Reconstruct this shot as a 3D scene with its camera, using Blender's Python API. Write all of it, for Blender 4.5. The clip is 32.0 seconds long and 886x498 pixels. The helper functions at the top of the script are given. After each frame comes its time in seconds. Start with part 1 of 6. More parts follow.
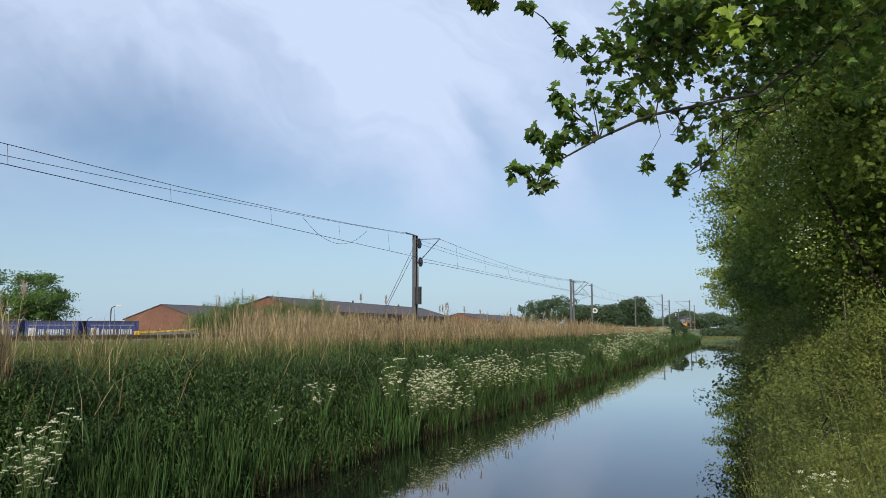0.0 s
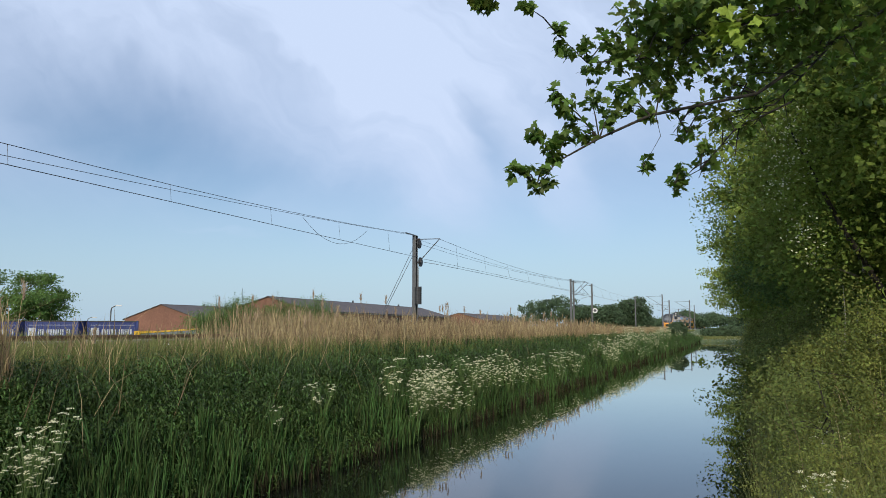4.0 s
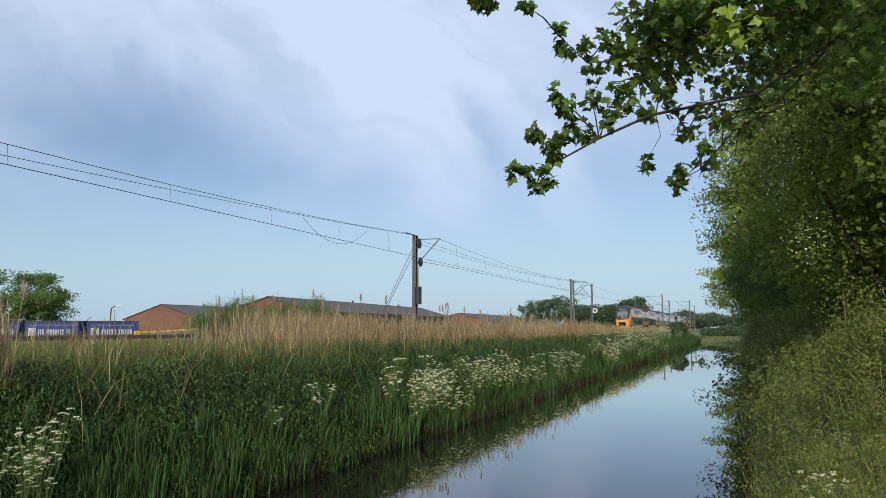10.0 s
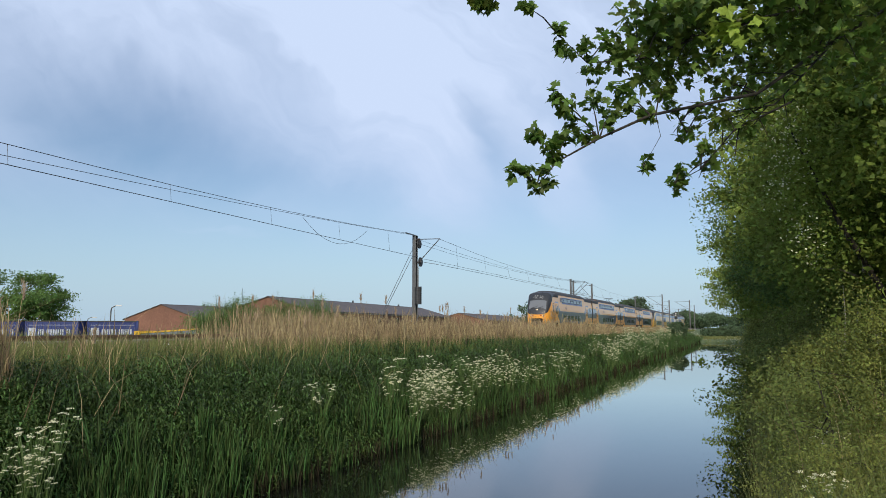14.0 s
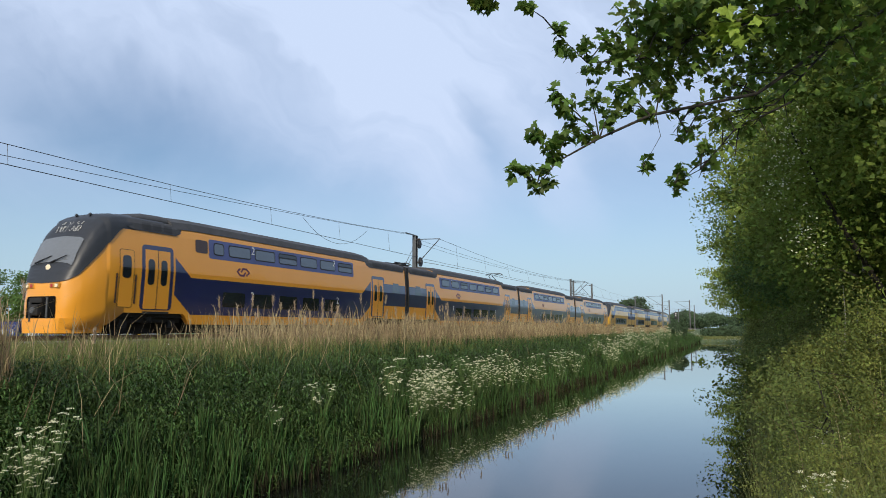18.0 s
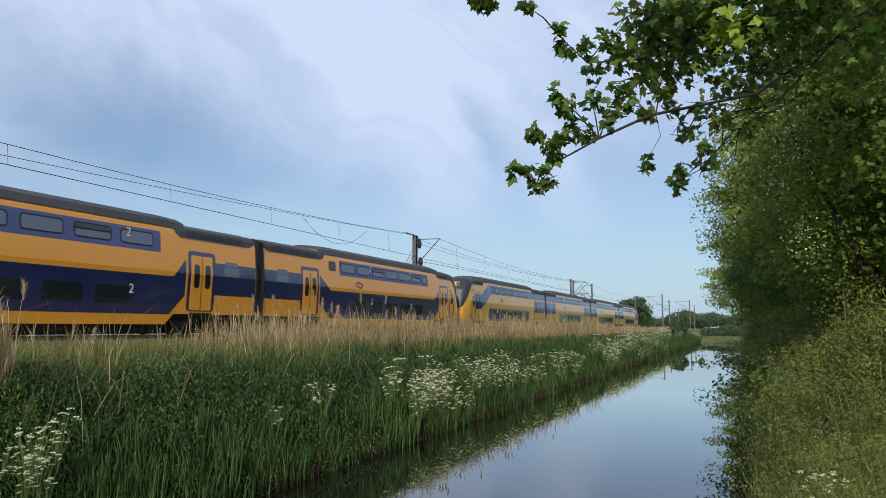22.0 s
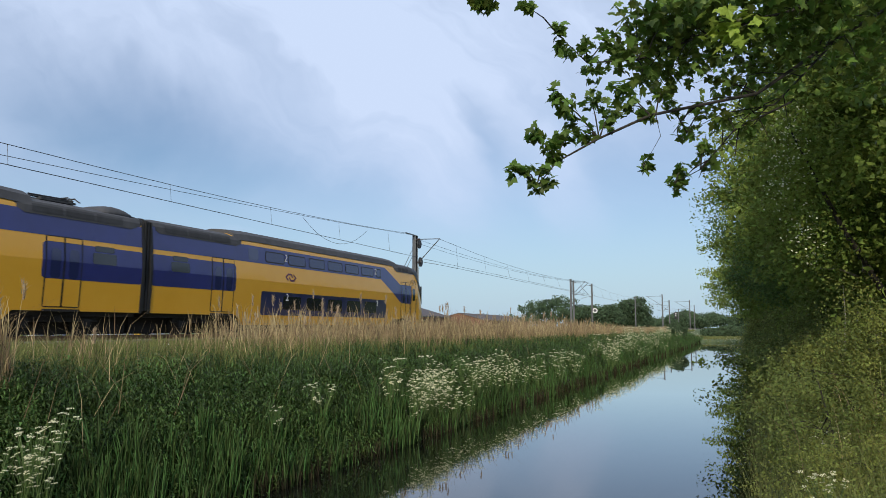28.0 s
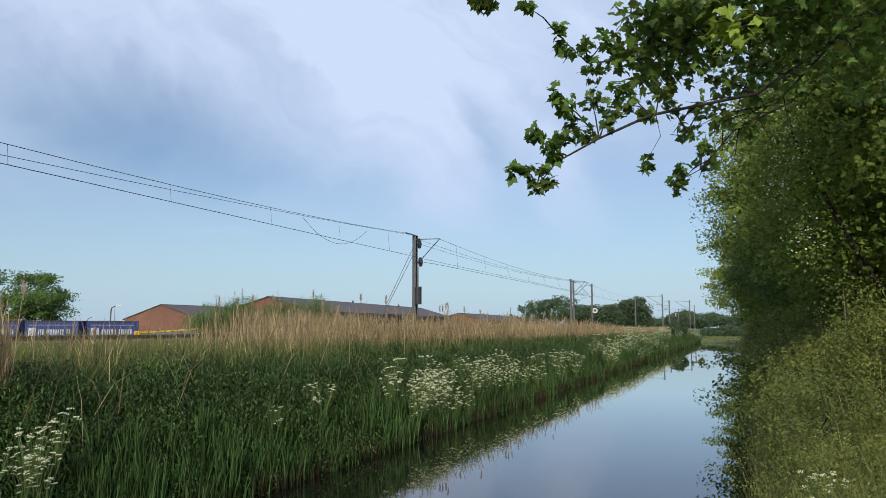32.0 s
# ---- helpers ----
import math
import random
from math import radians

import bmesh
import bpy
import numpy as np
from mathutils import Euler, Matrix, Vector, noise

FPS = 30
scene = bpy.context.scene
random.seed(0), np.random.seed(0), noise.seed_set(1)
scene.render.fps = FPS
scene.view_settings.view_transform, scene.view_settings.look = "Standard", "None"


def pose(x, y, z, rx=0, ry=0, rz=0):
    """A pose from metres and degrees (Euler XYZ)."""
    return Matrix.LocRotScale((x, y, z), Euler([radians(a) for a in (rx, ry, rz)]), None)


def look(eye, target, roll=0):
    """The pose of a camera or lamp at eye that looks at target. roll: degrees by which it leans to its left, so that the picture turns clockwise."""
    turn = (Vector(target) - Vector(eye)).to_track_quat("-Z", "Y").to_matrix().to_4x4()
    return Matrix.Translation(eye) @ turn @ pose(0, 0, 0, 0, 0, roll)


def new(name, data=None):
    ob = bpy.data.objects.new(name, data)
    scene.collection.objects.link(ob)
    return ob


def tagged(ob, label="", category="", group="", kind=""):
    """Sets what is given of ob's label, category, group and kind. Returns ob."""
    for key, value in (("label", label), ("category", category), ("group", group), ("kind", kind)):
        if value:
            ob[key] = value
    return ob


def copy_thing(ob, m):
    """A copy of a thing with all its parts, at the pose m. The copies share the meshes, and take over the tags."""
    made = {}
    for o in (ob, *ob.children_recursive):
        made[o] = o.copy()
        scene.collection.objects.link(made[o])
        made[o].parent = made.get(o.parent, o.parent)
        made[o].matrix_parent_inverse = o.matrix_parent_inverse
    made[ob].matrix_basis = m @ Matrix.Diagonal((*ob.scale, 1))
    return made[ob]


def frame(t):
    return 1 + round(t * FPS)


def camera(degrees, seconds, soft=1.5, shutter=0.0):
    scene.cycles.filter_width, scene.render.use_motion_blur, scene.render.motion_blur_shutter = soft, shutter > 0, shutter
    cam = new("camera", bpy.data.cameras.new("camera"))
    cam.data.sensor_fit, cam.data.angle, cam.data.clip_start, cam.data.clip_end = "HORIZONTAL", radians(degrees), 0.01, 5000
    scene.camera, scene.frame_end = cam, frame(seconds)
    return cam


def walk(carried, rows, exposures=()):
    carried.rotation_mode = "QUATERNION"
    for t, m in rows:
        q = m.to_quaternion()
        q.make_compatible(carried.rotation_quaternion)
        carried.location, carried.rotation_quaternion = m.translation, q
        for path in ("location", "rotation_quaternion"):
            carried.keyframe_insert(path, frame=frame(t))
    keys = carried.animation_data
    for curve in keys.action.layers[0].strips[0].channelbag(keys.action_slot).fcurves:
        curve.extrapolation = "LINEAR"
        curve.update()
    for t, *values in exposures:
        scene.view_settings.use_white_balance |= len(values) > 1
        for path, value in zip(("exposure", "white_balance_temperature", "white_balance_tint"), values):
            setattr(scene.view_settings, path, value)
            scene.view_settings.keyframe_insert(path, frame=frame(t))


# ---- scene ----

EYE = (0.0, 0.0, 2.2)          # metres above the water
RAIL = 1.9                     # top of the rails
TRACK = -22.7                  # middle of the track
cam = camera(63.3, 32.0, soft=0.75, shutter=0.1)
AIM = pose(*EYE, 96.24, 0, 22.6)
walk(cam, [(0.0, AIM), (32.0, AIM)])

# ---- light ----
SUN_UP, SUN_FROM = radians(30), radians(168)   # compass angle, clockwise from +Y
world = bpy.data.worlds.new("sky")
scene.world = world
world.use_nodes = True
wn, wl = world.node_tree.nodes, world.node_tree.links
wn.clear()


def wnode(kind, **values):
    n = wn.new(kind)
    for k, v in values.items():
        n.inputs[k.replace("_", " ")].default_value = v
    return n


sky = wn.new("ShaderNodeTexSky")
sky.sky_type, sky.sun_disc = "NISHITA", False
sky.sun_elevation, sky.sun_rotation = SUN_UP, SUN_FROM
sky.air_density, sky.dust_density, sky.ozone_density = 1.0, 0.3, 3.0
coord = wn.new("ShaderNodeTexCoord")
split = wn.new("ShaderNodeSeparateXYZ")


def wrange(source, a, c, p, q):
    m = wn.new("ShaderNodeMapRange")
    m.interpolation_type = "SMOOTHSTEP"
    for name, value in (("From Min", a), ("From Max", c), ("To Min", p), ("To Max", q)):
        m.inputs[name].default_value = value
    wl.new(source, m.inputs["Value"])
    return m.outputs["Result"]


def wmix(fac, a, c):
    m = wn.new("ShaderNodeMix")
    m.data_type = "RGBA"
    wl.new(fac, m.inputs["Factor"])
    for name, value in (("A", a), ("B", c)):
        if isinstance(value, tuple):
            m.inputs[name].default_value = value
        else:
            wl.new(value, m.inputs[name])
    return m.outputs["Result"]


def wmath(kind, *args):
    m = wn.new("ShaderNodeMath")
    m.operation = kind
    for k, a in enumerate(args):
        if isinstance(a, (int, float)):
            m.inputs[k].default_value = a
        else:
            wl.new(a, m.inputs[k])
    return m.outputs["Value"]


def wdot(axis):
    m = wn.new("ShaderNodeVectorMath")
    m.operation = "DOT_PRODUCT"
    m.inputs[1].default_value = axis
    wl.new(coord.outputs["Generated"], m.inputs[0])
    return m.outputs["Value"]


def wnoise(a, c, angle, along, athwart, detail, rough, seed=0.0):
    """Noise drawn out along one direction of the sky's plane."""
    ca, sa = math.cos(radians(angle)), math.sin(radians(angle))
    p = wmath("ADD", wmath("MULTIPLY", a, ca * along), wmath("MULTIPLY", c, sa * along))
    q = wmath("ADD", wmath("MULTIPLY", a, -sa * athwart), wmath("MULTIPLY", c, ca * athwart))
    put = wn.new("ShaderNodeCombineXYZ")
    wl.new(p, put.inputs["X"])
    wl.new(q, put.inputs["Y"])
    put.inputs["Z"].default_value = seed
    t = wnode("ShaderNodeTexNoise", Scale=1.0, Detail=detail, Roughness=rough, Distortion=0.4)
    wl.new(put.outputs["Vector"], t.inputs["Vector"])
    return t.outputs["Fac"]


background = wnode("ShaderNodeBackground", Strength=0.1)
wout = wn.new("ShaderNodeOutputWorld")
wl.new(coord.outputs["Generated"], split.inputs["Vector"])
# the veil of cirrus lies on a plane that leans with the wind; a runs east, c up
ahead = wmath("MAXIMUM", wdot((-0.382, 0.918, 0.109)), 0.2)
plane_a = wmath("DIVIDE", wdot((0.923, 0.384, 0.0)), ahead)
plane_c = wmath("DIVIDE", wdot((0.042, -0.1, 0.994)), ahead)
stir_a = wmath("ADD", plane_a, wmath("MULTIPLY", wmath("SUBTRACT", wnoise(plane_a, plane_c, 0, 4.0, 4.0, 4, 0.55, 2.0), 0.5), 0.22))
stir_c = wmath("ADD", plane_c, wmath("MULTIPLY", wmath("SUBTRACT", wnoise(plane_a, plane_c, 0, 4.0, 4.0, 4, 0.55, 7.0), 0.5), 0.22))
fibres = wnoise(stir_a, stir_c, -34, 2.2, 8.0, 7, 0.6, 1.0)
ripples = wnoise(plane_a, plane_c, 12, 14.0, 26.0, 4, 0.55, 5.0)
veil = wmath("MULTIPLY", wrange(plane_c, -0.12, 0.34, 0.0, 1.0), 0.66)
# wisps: centre, lean, length, breadth, weight
for a0, c0, lean, long, broad, weight in ((-0.17, 0.27, -32, 0.55, 0.22, 0.4), (-0.03, 0.13, -52, 0.24, 0.11, 0.34), (0.165, 0.09, -62, 0.14, 0.06, 0.3), (-0.5, 0.33, -20, 0.3, 0.12, 0.2),
                                        (0.14, 0.3, -20, 0.36, 0.2, 0.3), (0.055, 0.16, -72, 0.12, 0.04, -0.26), (-0.42, 0.165, -16, 0.34, 0.1, -0.3), (-0.2, 0.06, -20, 0.2, 0.05, 0.12), (-0.29, 0.018, -6, 0.1, 0.012, 0.14)):
    ca, sa = math.cos(radians(lean)), math.sin(radians(lean))
    da, dc = wmath("SUBTRACT", stir_a, a0), wmath("SUBTRACT", stir_c, c0)
    p = wmath("MULTIPLY", wmath("ADD", wmath("MULTIPLY", da, ca), wmath("MULTIPLY", dc, sa)), 1 / long)
    q = wmath("MULTIPLY", wmath("ADD", wmath("MULTIPLY", da, -sa), wmath("MULTIPLY", dc, ca)), 1 / broad)
    near = wmath("SQRT", wmath("ADD", wmath("MULTIPLY", p, p), wmath("MULTIPLY", q, q)))
    veil = wmath("ADD", veil, wrange(near, 0.0, 1.0, weight, 0.0))
veil = wmath("MULTIPLY", veil, wrange(fibres, 0.25, 0.75, 0.78, 1.18))
veil = wmath("ADD", veil, wmath("MULTIPLY", wmath("SUBTRACT", ripples, 0.5), 0.1))
cover = wn.new("ShaderNodeClamp")
wl.new(veil, cover.inputs["Value"])
clouded = wmix(cover.outputs["Result"], sky.outputs["Color"], (6.2, 7.4, 9.7, 1))
hazy = wmix(wrange(split.outputs["Z"], -0.02, 0.2, 0.9, 0.0), clouded, (3.95, 5.7, 7.5, 1))
wl.new(hazy, background.inputs["Color"])
wl.new(background.outputs["Background"], wout.inputs["Surface"])

lamp = bpy.data.lights.new("sun", "SUN")
lamp.energy, lamp.angle, lamp.color = 3.3, radians(2.5), (1.0, 0.9, 0.74)
sun = new("sun", lamp)
sun_way = Vector((math.sin(SUN_FROM) * math.cos(SUN_UP), math.cos(SUN_FROM) * math.cos(SUN_UP), math.sin(SUN_UP)))
sun.matrix_world = look(sun_way * 200, (0, 0, 0))
scene.view_settings.exposure = 0.0

# ---- materials ----


def material(name, colour, rough=0.7, metal=0.0, spread=0.12, grain=8.0, stain=0.5, bump=0.2, island=0.0, per_object=0.0, second=None,
             through_light=0.0, spec=0.5, coat=0.0):
    """A base colour with grain and stains at two scales, a fine relief, and light passing through leaves."""
    m = bpy.data.materials.new(name)
    m.use_nodes = True
    n, l = m.node_tree.nodes, m.node_tree.links
    b = n["Principled BSDF"]
    b.inputs["Roughness"].default_value, b.inputs["Metallic"].default_value = rough, metal
    b.inputs["Specular IOR Level"].default_value = spec
    b.inputs["Coat Weight"].default_value = coat
    tc = n.new("ShaderNodeTexCoord")
    fine, wide = n.new("ShaderNodeTexNoise"), n.new("ShaderNodeTexNoise")
    fine.inputs["Scale"].default_value, fine.inputs["Detail"].default_value = grain, 5
    wide.inputs["Scale"].default_value, wide.inputs["Detail"].default_value = stain, 4
    for t in (fine, wide):
        l.new(tc.outputs["Object"], t.inputs["Vector"])
    add = n.new("ShaderNodeMath")
    add.operation = "ADD"
    l.new(fine.outputs["Fac"], add.inputs[0])
    l.new(wide.outputs["Fac"], add.inputs[1])
    span = n.new("ShaderNodeMapRange")
    span.inputs["From Min"].default_value, span.inputs["From Max"].default_value = 0.7, 1.3
    span.inputs["To Min"].default_value, span.inputs["To Max"].default_value = 0.0, 1.0
    l.new(add.outputs["Value"], span.inputs["Value"])
    mix = n.new("ShaderNodeMix")
    mix.data_type = "RGBA"
    low = [c * (1 - spread) for c in colour]
    high = [min(1, c * (1 + spread)) for c in (second or colour)]
    mix.inputs["A"].default_value, mix.inputs["B"].default_value = (*low, 1), (*high, 1)
    l.new(span.outputs["Result"], mix.inputs["Factor"])
    out = mix.outputs["Result"]
    if island or per_object:
        if island:
            g = n.new("ShaderNodeNewGeometry")
            rnd = g.outputs["Random Per Island"]
        else:
            g = n.new("ShaderNodeObjectInfo")
            rnd = g.outputs["Random"]
        r = n.new("ShaderNodeMapRange")
        amount = island or per_object
        r.inputs["To Min"].default_value, r.inputs["To Max"].default_value = 1 - amount, 1 + amount
        l.new(rnd, r.inputs["Value"])
        hsv = n.new("ShaderNodeHueSaturation")
        l.new(r.outputs["Result"], hsv.inputs["Value"])
        hue = n.new("ShaderNodeMapRange")
        hue.inputs["To Min"].default_value, hue.inputs["To Max"].default_value = 0.5 - amount * 0.06, 0.5 + amount * 0.04
        l.new(rnd, hue.inputs["Value"])
        l.new(hue.outputs["Result"], hsv.inputs["Hue"])
        l.new(out, hsv.inputs["Color"])
        out = hsv.outputs["Color"]
    l.new(out, b.inputs["Base Color"])
    if bump:
        bp = n.new("ShaderNodeBump")
        bp.inputs["Strength"].default_value, bp.inputs["Distance"].default_value = bump, 0.02
        l.new(fine.outputs["Fac"], bp.inputs["Height"])
        l.new(bp.outputs["Normal"], b.inputs["Normal"])
    if through_light:
        tr = n.new("ShaderNodeBsdfTranslucent")
        l.new(out, tr.inputs["Color"])
        ms = n.new("ShaderNodeMixShader")
        ms.inputs["Fac"].default_value = through_light
        l.new(b.outputs["BSDF"], ms.inputs[1])
        l.new(tr.outputs["BSDF"], ms.inputs[2])
        l.new(ms.outputs["Shader"], n["Material Output"].inputs["Surface"])
    return m


def clear_glass(name, colour, rough=0.05):
    m = material(name, colour, rough, spread=0.05, bump=0, spec=0.8)
    return m


M = {
    "soil": material("bank_soil", (0.035, 0.04, 0.018), 0.95, spread=0.35, grain=6, stain=0.4, second=(0.05, 0.07, 0.02)),
    "far_field": material("meadow", (0.06, 0.1, 0.025), 0.9, spread=0.25, grain=0.6, stain=0.03, second=(0.1, 0.13, 0.05)),
    "ballast": material("ballast", (0.16, 0.14, 0.12), 0.95, spread=0.4, grain=14, stain=1.0, bump=0.8),
    "steel": material("rail_steel", (0.2, 0.12, 0.08), 0.55, 0.6, spread=0.25),
    "sleeper": material("concrete_sleeper", (0.3, 0.29, 0.27), 0.9, spread=0.15),
    "galvanised": material("galvanised_steel", (0.12, 0.125, 0.13), 0.55, 0.5, spread=0.2, grain=5),
    "dark_metal": material("dark_weathered_metal", (0.05, 0.052, 0.055), 0.6, 0.4, spread=0.25),
    "wire": material("copper_wire", (0.05, 0.05, 0.05), 0.5, 0.5, spread=0.1, bump=0),
    "insulator": material("brown_insulator", (0.06, 0.035, 0.03), 0.3, spread=0.1),
    "orange": material("orange_yellow_paint", (0.86, 0.36, 0.028), 0.32, spread=0.06, grain=1.2, stain=0.25, bump=0.02, second=(0.78, 0.33, 0.03), coat=0.55),
    "yellow": material("faded_yellow_paint", (0.72, 0.37, 0.022), 0.36, spread=0.07, grain=1.2, stain=0.25, bump=0.02, second=(0.66, 0.35, 0.03), coat=0.55),
    "navy": material("navy_paint", (0.012, 0.018, 0.085), 0.28, spread=0.1, grain=1.0, bump=0.01, coat=1.0),
    "blue": material("blue_paint", (0.019, 0.026, 0.15), 0.36, spread=0.12, grain=1.0, bump=0.02, coat=0.6),
    "band": material("slate_blue_paint", (0.075, 0.095, 0.24), 0.35, spread=0.1, grain=1.0, bump=0.01),
    "roof": material("dark_grey_train_roof", (0.055, 0.055, 0.058), 0.7, spread=0.25, grain=3, stain=0.4, bump=0.1),
    "roofbox": material("roof_grille_grey", (0.035, 0.035, 0.037), 0.7, spread=0.3, grain=3),
    "mask": material("anthracite_cab_paint", (0.028, 0.03, 0.034), 0.45, spread=0.12, bump=0.02),
    "under": material("underframe_black", (0.016, 0.015, 0.014), 0.8, spread=0.3),
    "seal": material("black_rubber", (0.012, 0.012, 0.013), 0.6, spread=0.1, bump=0.05),
    "pane": clear_glass("tinted_train_glass", (0.10, 0.13, 0.17), 0.06),
    "dark_pane": clear_glass("dark_glass", (0.012, 0.016, 0.022), 0.08),
    "blue_pane": clear_glass("blue_tinted_glass", (0.02, 0.027, 0.09), 0.08),
    # grey base colour carries the reflected sky on the windscreen
    "cab_pane": clear_glass("windscreen_glass_sky_grey", (0.16, 0.17, 0.18), 0.08),
    "white": material("white_paint", (0.78, 0.78, 0.76), 0.5, spread=0.06),
    "red": material("red_lens", (0.4, 0.02, 0.015), 0.3, spread=0.1),
    "lens": material("headlight_glass", (0.42, 0.24, 0.07), 0.15, spread=0.05, bump=0),
    # near-black that paints the shade of the coupler pit
    "pit_shade": material("coupler_pit_shade", (0.004, 0.004, 0.004), 0.9, spread=0.2, bump=0, spec=0.1),
    "lamp_glass": material("unlit_lamp_glass", (0.2, 0.21, 0.22), 0.15, spread=0.05, bump=0),
    "emblem": material("plum_emblem_paint", (0.11, 0.022, 0.05), 0.4, spread=0.1, bump=0),
    "scrawl": material("pale_spray_paint", (0.5, 0.5, 0.47), 0.6, spread=0.2, bump=0),
    "scrawl_yellow": material("yellow_spray_paint", (0.5, 0.47, 0.12), 0.6, spread=0.25, bump=0),
    "brick": material("brown_brick_wall", (0.2, 0.098, 0.066), 0.9, spread=0.2, grain=2.0, stain=0.2),
    "slate": material("grey_brown_roofing", (0.10, 0.085, 0.085), 0.85, spread=0.2, grain=1.5, stain=0.2),
    "far_white": material("weathered_white_cladding", (0.6, 0.6, 0.58), 0.6, spread=0.08),
    "container": material("blue_container_paint", (0.025, 0.04, 0.16), 0.5, spread=0.2, grain=1.5, stain=0.3),
    "container_end": material("yellow_steel", (0.6, 0.36, 0.03), 0.5, spread=0.15),
    "pale_bar": material("pale_lettering_paint", (0.44, 0.47, 0.53), 0.6, spread=0.15),
    "grey_panel": material("grey_blue_panel", (0.16, 0.19, 0.26), 0.6, spread=0.12),
    "bark": material("grey_brown_bark", (0.034, 0.029, 0.024), 0.9, spread=0.4, grain=12, stain=2, bump=0.8),
    "birch": material("pale_birch_bark", (0.42, 0.38, 0.32), 0.8, spread=0.45, grain=9, stain=3, bump=0.5),
    "grass": material("canal_grass", (0.032, 0.074, 0.019), 0.6, spread=0.25, island=0.6, through_light=0.25, second=(0.064, 0.12, 0.033), bump=0, spec=0.25),
    "dry_grass": material("sunlit_bank_grass", (0.13, 0.17, 0.05), 0.7, spread=0.2, island=0.35, through_light=0.3, second=(0.2, 0.2, 0.075), bump=0, spec=0.2),
    "nettle": material("nettle_leaf", (0.042, 0.086, 0.019), 0.6, spread=0.4, stain=0.9, island=0.45, through_light=0.2, second=(0.085, 0.145, 0.037), bump=0, spec=0.25),
    "reed": material("dry_reed", (0.27, 0.205, 0.115), 0.8, spread=0.2, island=0.4, through_light=0.2, second=(0.38, 0.3, 0.17), bump=0, spec=0.1),
    # stem brown, with the shade at the bank's foot put into it
    "old_stem": material("shaded_brown_stem", (0.034, 0.029, 0.016), 0.8, spread=0.3, island=0.5, bump=0, spec=0.15),
    "plume": material("reed_plume", (0.40, 0.31, 0.21), 0.95, spread=0.2, island=0.3, through_light=0.2, bump=0, spec=0.1),
    "flower": material("cow_parsley_white", (0.82, 0.81, 0.58), 0.8, spread=0.1, island=0.12, through_light=0.2, bump=0, spec=0.1),
    "stem": material("green_stem", (0.09, 0.15, 0.04), 0.6, spread=0.2, bump=0),
    "maple": material("maple_leaf", (0.085, 0.155, 0.028), 0.5, spread=0.25, per_object=0.35, through_light=0.4, second=(0.12, 0.2, 0.035), bump=0, spec=0.35),
    "maple_many": material("maple_foliage", (0.088, 0.16, 0.028), 0.5, spread=0.25, island=0.45, through_light=0.42, second=(0.14, 0.21, 0.04), bump=0, spec=0.3),
    "hazel": material("hazel_leaf", (0.115, 0.16, 0.038), 0.6, spread=0.3, stain=0.8, island=0.35, through_light=0.38, second=(0.17, 0.21, 0.055), bump=0, spec=0.25),
    # maple leaf again, its colour brightened for sun on one spray
    "maple_sunlit": material("sunlit_maple_leaf", (0.3, 0.4, 0.06), 0.5, spread=0.15, per_object=0.2, through_light=0.4, bump=0, spec=0.3),
    "foliage": material("tree_foliage", (0.13, 0.205, 0.036), 0.6, spread=0.35, stain=0.5, island=0.35, through_light=0.42, second=(0.22, 0.28, 0.06), bump=0, spec=0.12),
    "willow": material("birch_foliage", (0.10, 0.18, 0.045), 0.55, spread=0.25, stain=0.3, island=0.35, through_light=0.35, second=(0.13, 0.2, 0.055), bump=0, spec=0.25),
    "shrub": material("yellow_green_shrub", (0.11, 0.165, 0.036), 0.6, spread=0.35, stain=1.4, island=0.45, through_light=0.38, second=(0.23, 0.25, 0.06), bump=0, spec=0.25),
    "yard_leaf": material("yard_tree_foliage", (0.11, 0.19, 0.05), 0.7, spread=0.25, stain=0.15, island=0.4, through_light=0.3, bump=0, spec=0.15),
    "far_tree": material("far_tree_foliage", (0.075, 0.115, 0.06), 0.8, spread=0.25, stain=0.1, island=0.35, through_light=0.2, bump=0, spec=0.1),
}

# the leading cab runs with its lamps on
lit = bpy.data.materials.new("lit_headlight")
lit.use_nodes = True
glow = lit.node_tree.nodes["Principled BSDF"]
glow.inputs["Base Color"].default_value = (0.5, 0.4, 0.25, 1)
glow.inputs["Emission Color"].default_value = (1.0, 0.85, 0.6, 1)
glow.inputs["Emission Strength"].default_value = 0.5
M["lit"] = lit

water = bpy.data.materials.new("still_canal_water")
water.use_nodes = True
n, l = water.node_tree.nodes, water.node_tree.links
b = n["Principled BSDF"]
b.inputs["Base Color"].default_value = (0.008, 0.009, 0.007, 1)
b.inputs["Roughness"].default_value, b.inputs["IOR"].default_value = 0.01, 1.333
tc, ripple, bp = n.new("ShaderNodeTexCoord"), n.new("ShaderNodeTexNoise"), n.new("ShaderNodeBump")
ripple.inputs["Scale"].default_value, ripple.inputs["Detail"].default_value = 1.6, 3
bp.inputs["Strength"].default_value, bp.inputs["Distance"].default_value = 0.03, 0.01
l.new(tc.outputs["Object"], ripple.inputs["Vector"])
l.new(ripple.outputs["Fac"], bp.inputs["Height"])
l.new(bp.outputs["Normal"], b.inputs["Normal"])
b.inputs["Specular IOR Level"].default_value = 0.0
mirror, gloss, lift, blend = n.new("ShaderNodeBsdfGlossy"), n.new("ShaderNodeFresnel"), n.new("ShaderNodeMath"), n.new("ShaderNodeMixShader")
mirror.inputs["Roughness"].default_value, gloss.inputs["IOR"].default_value = 0.01, 1.333
lift.operation, lift.use_clamp = "MULTIPLY", True
lift.inputs[1].default_value = 1.7
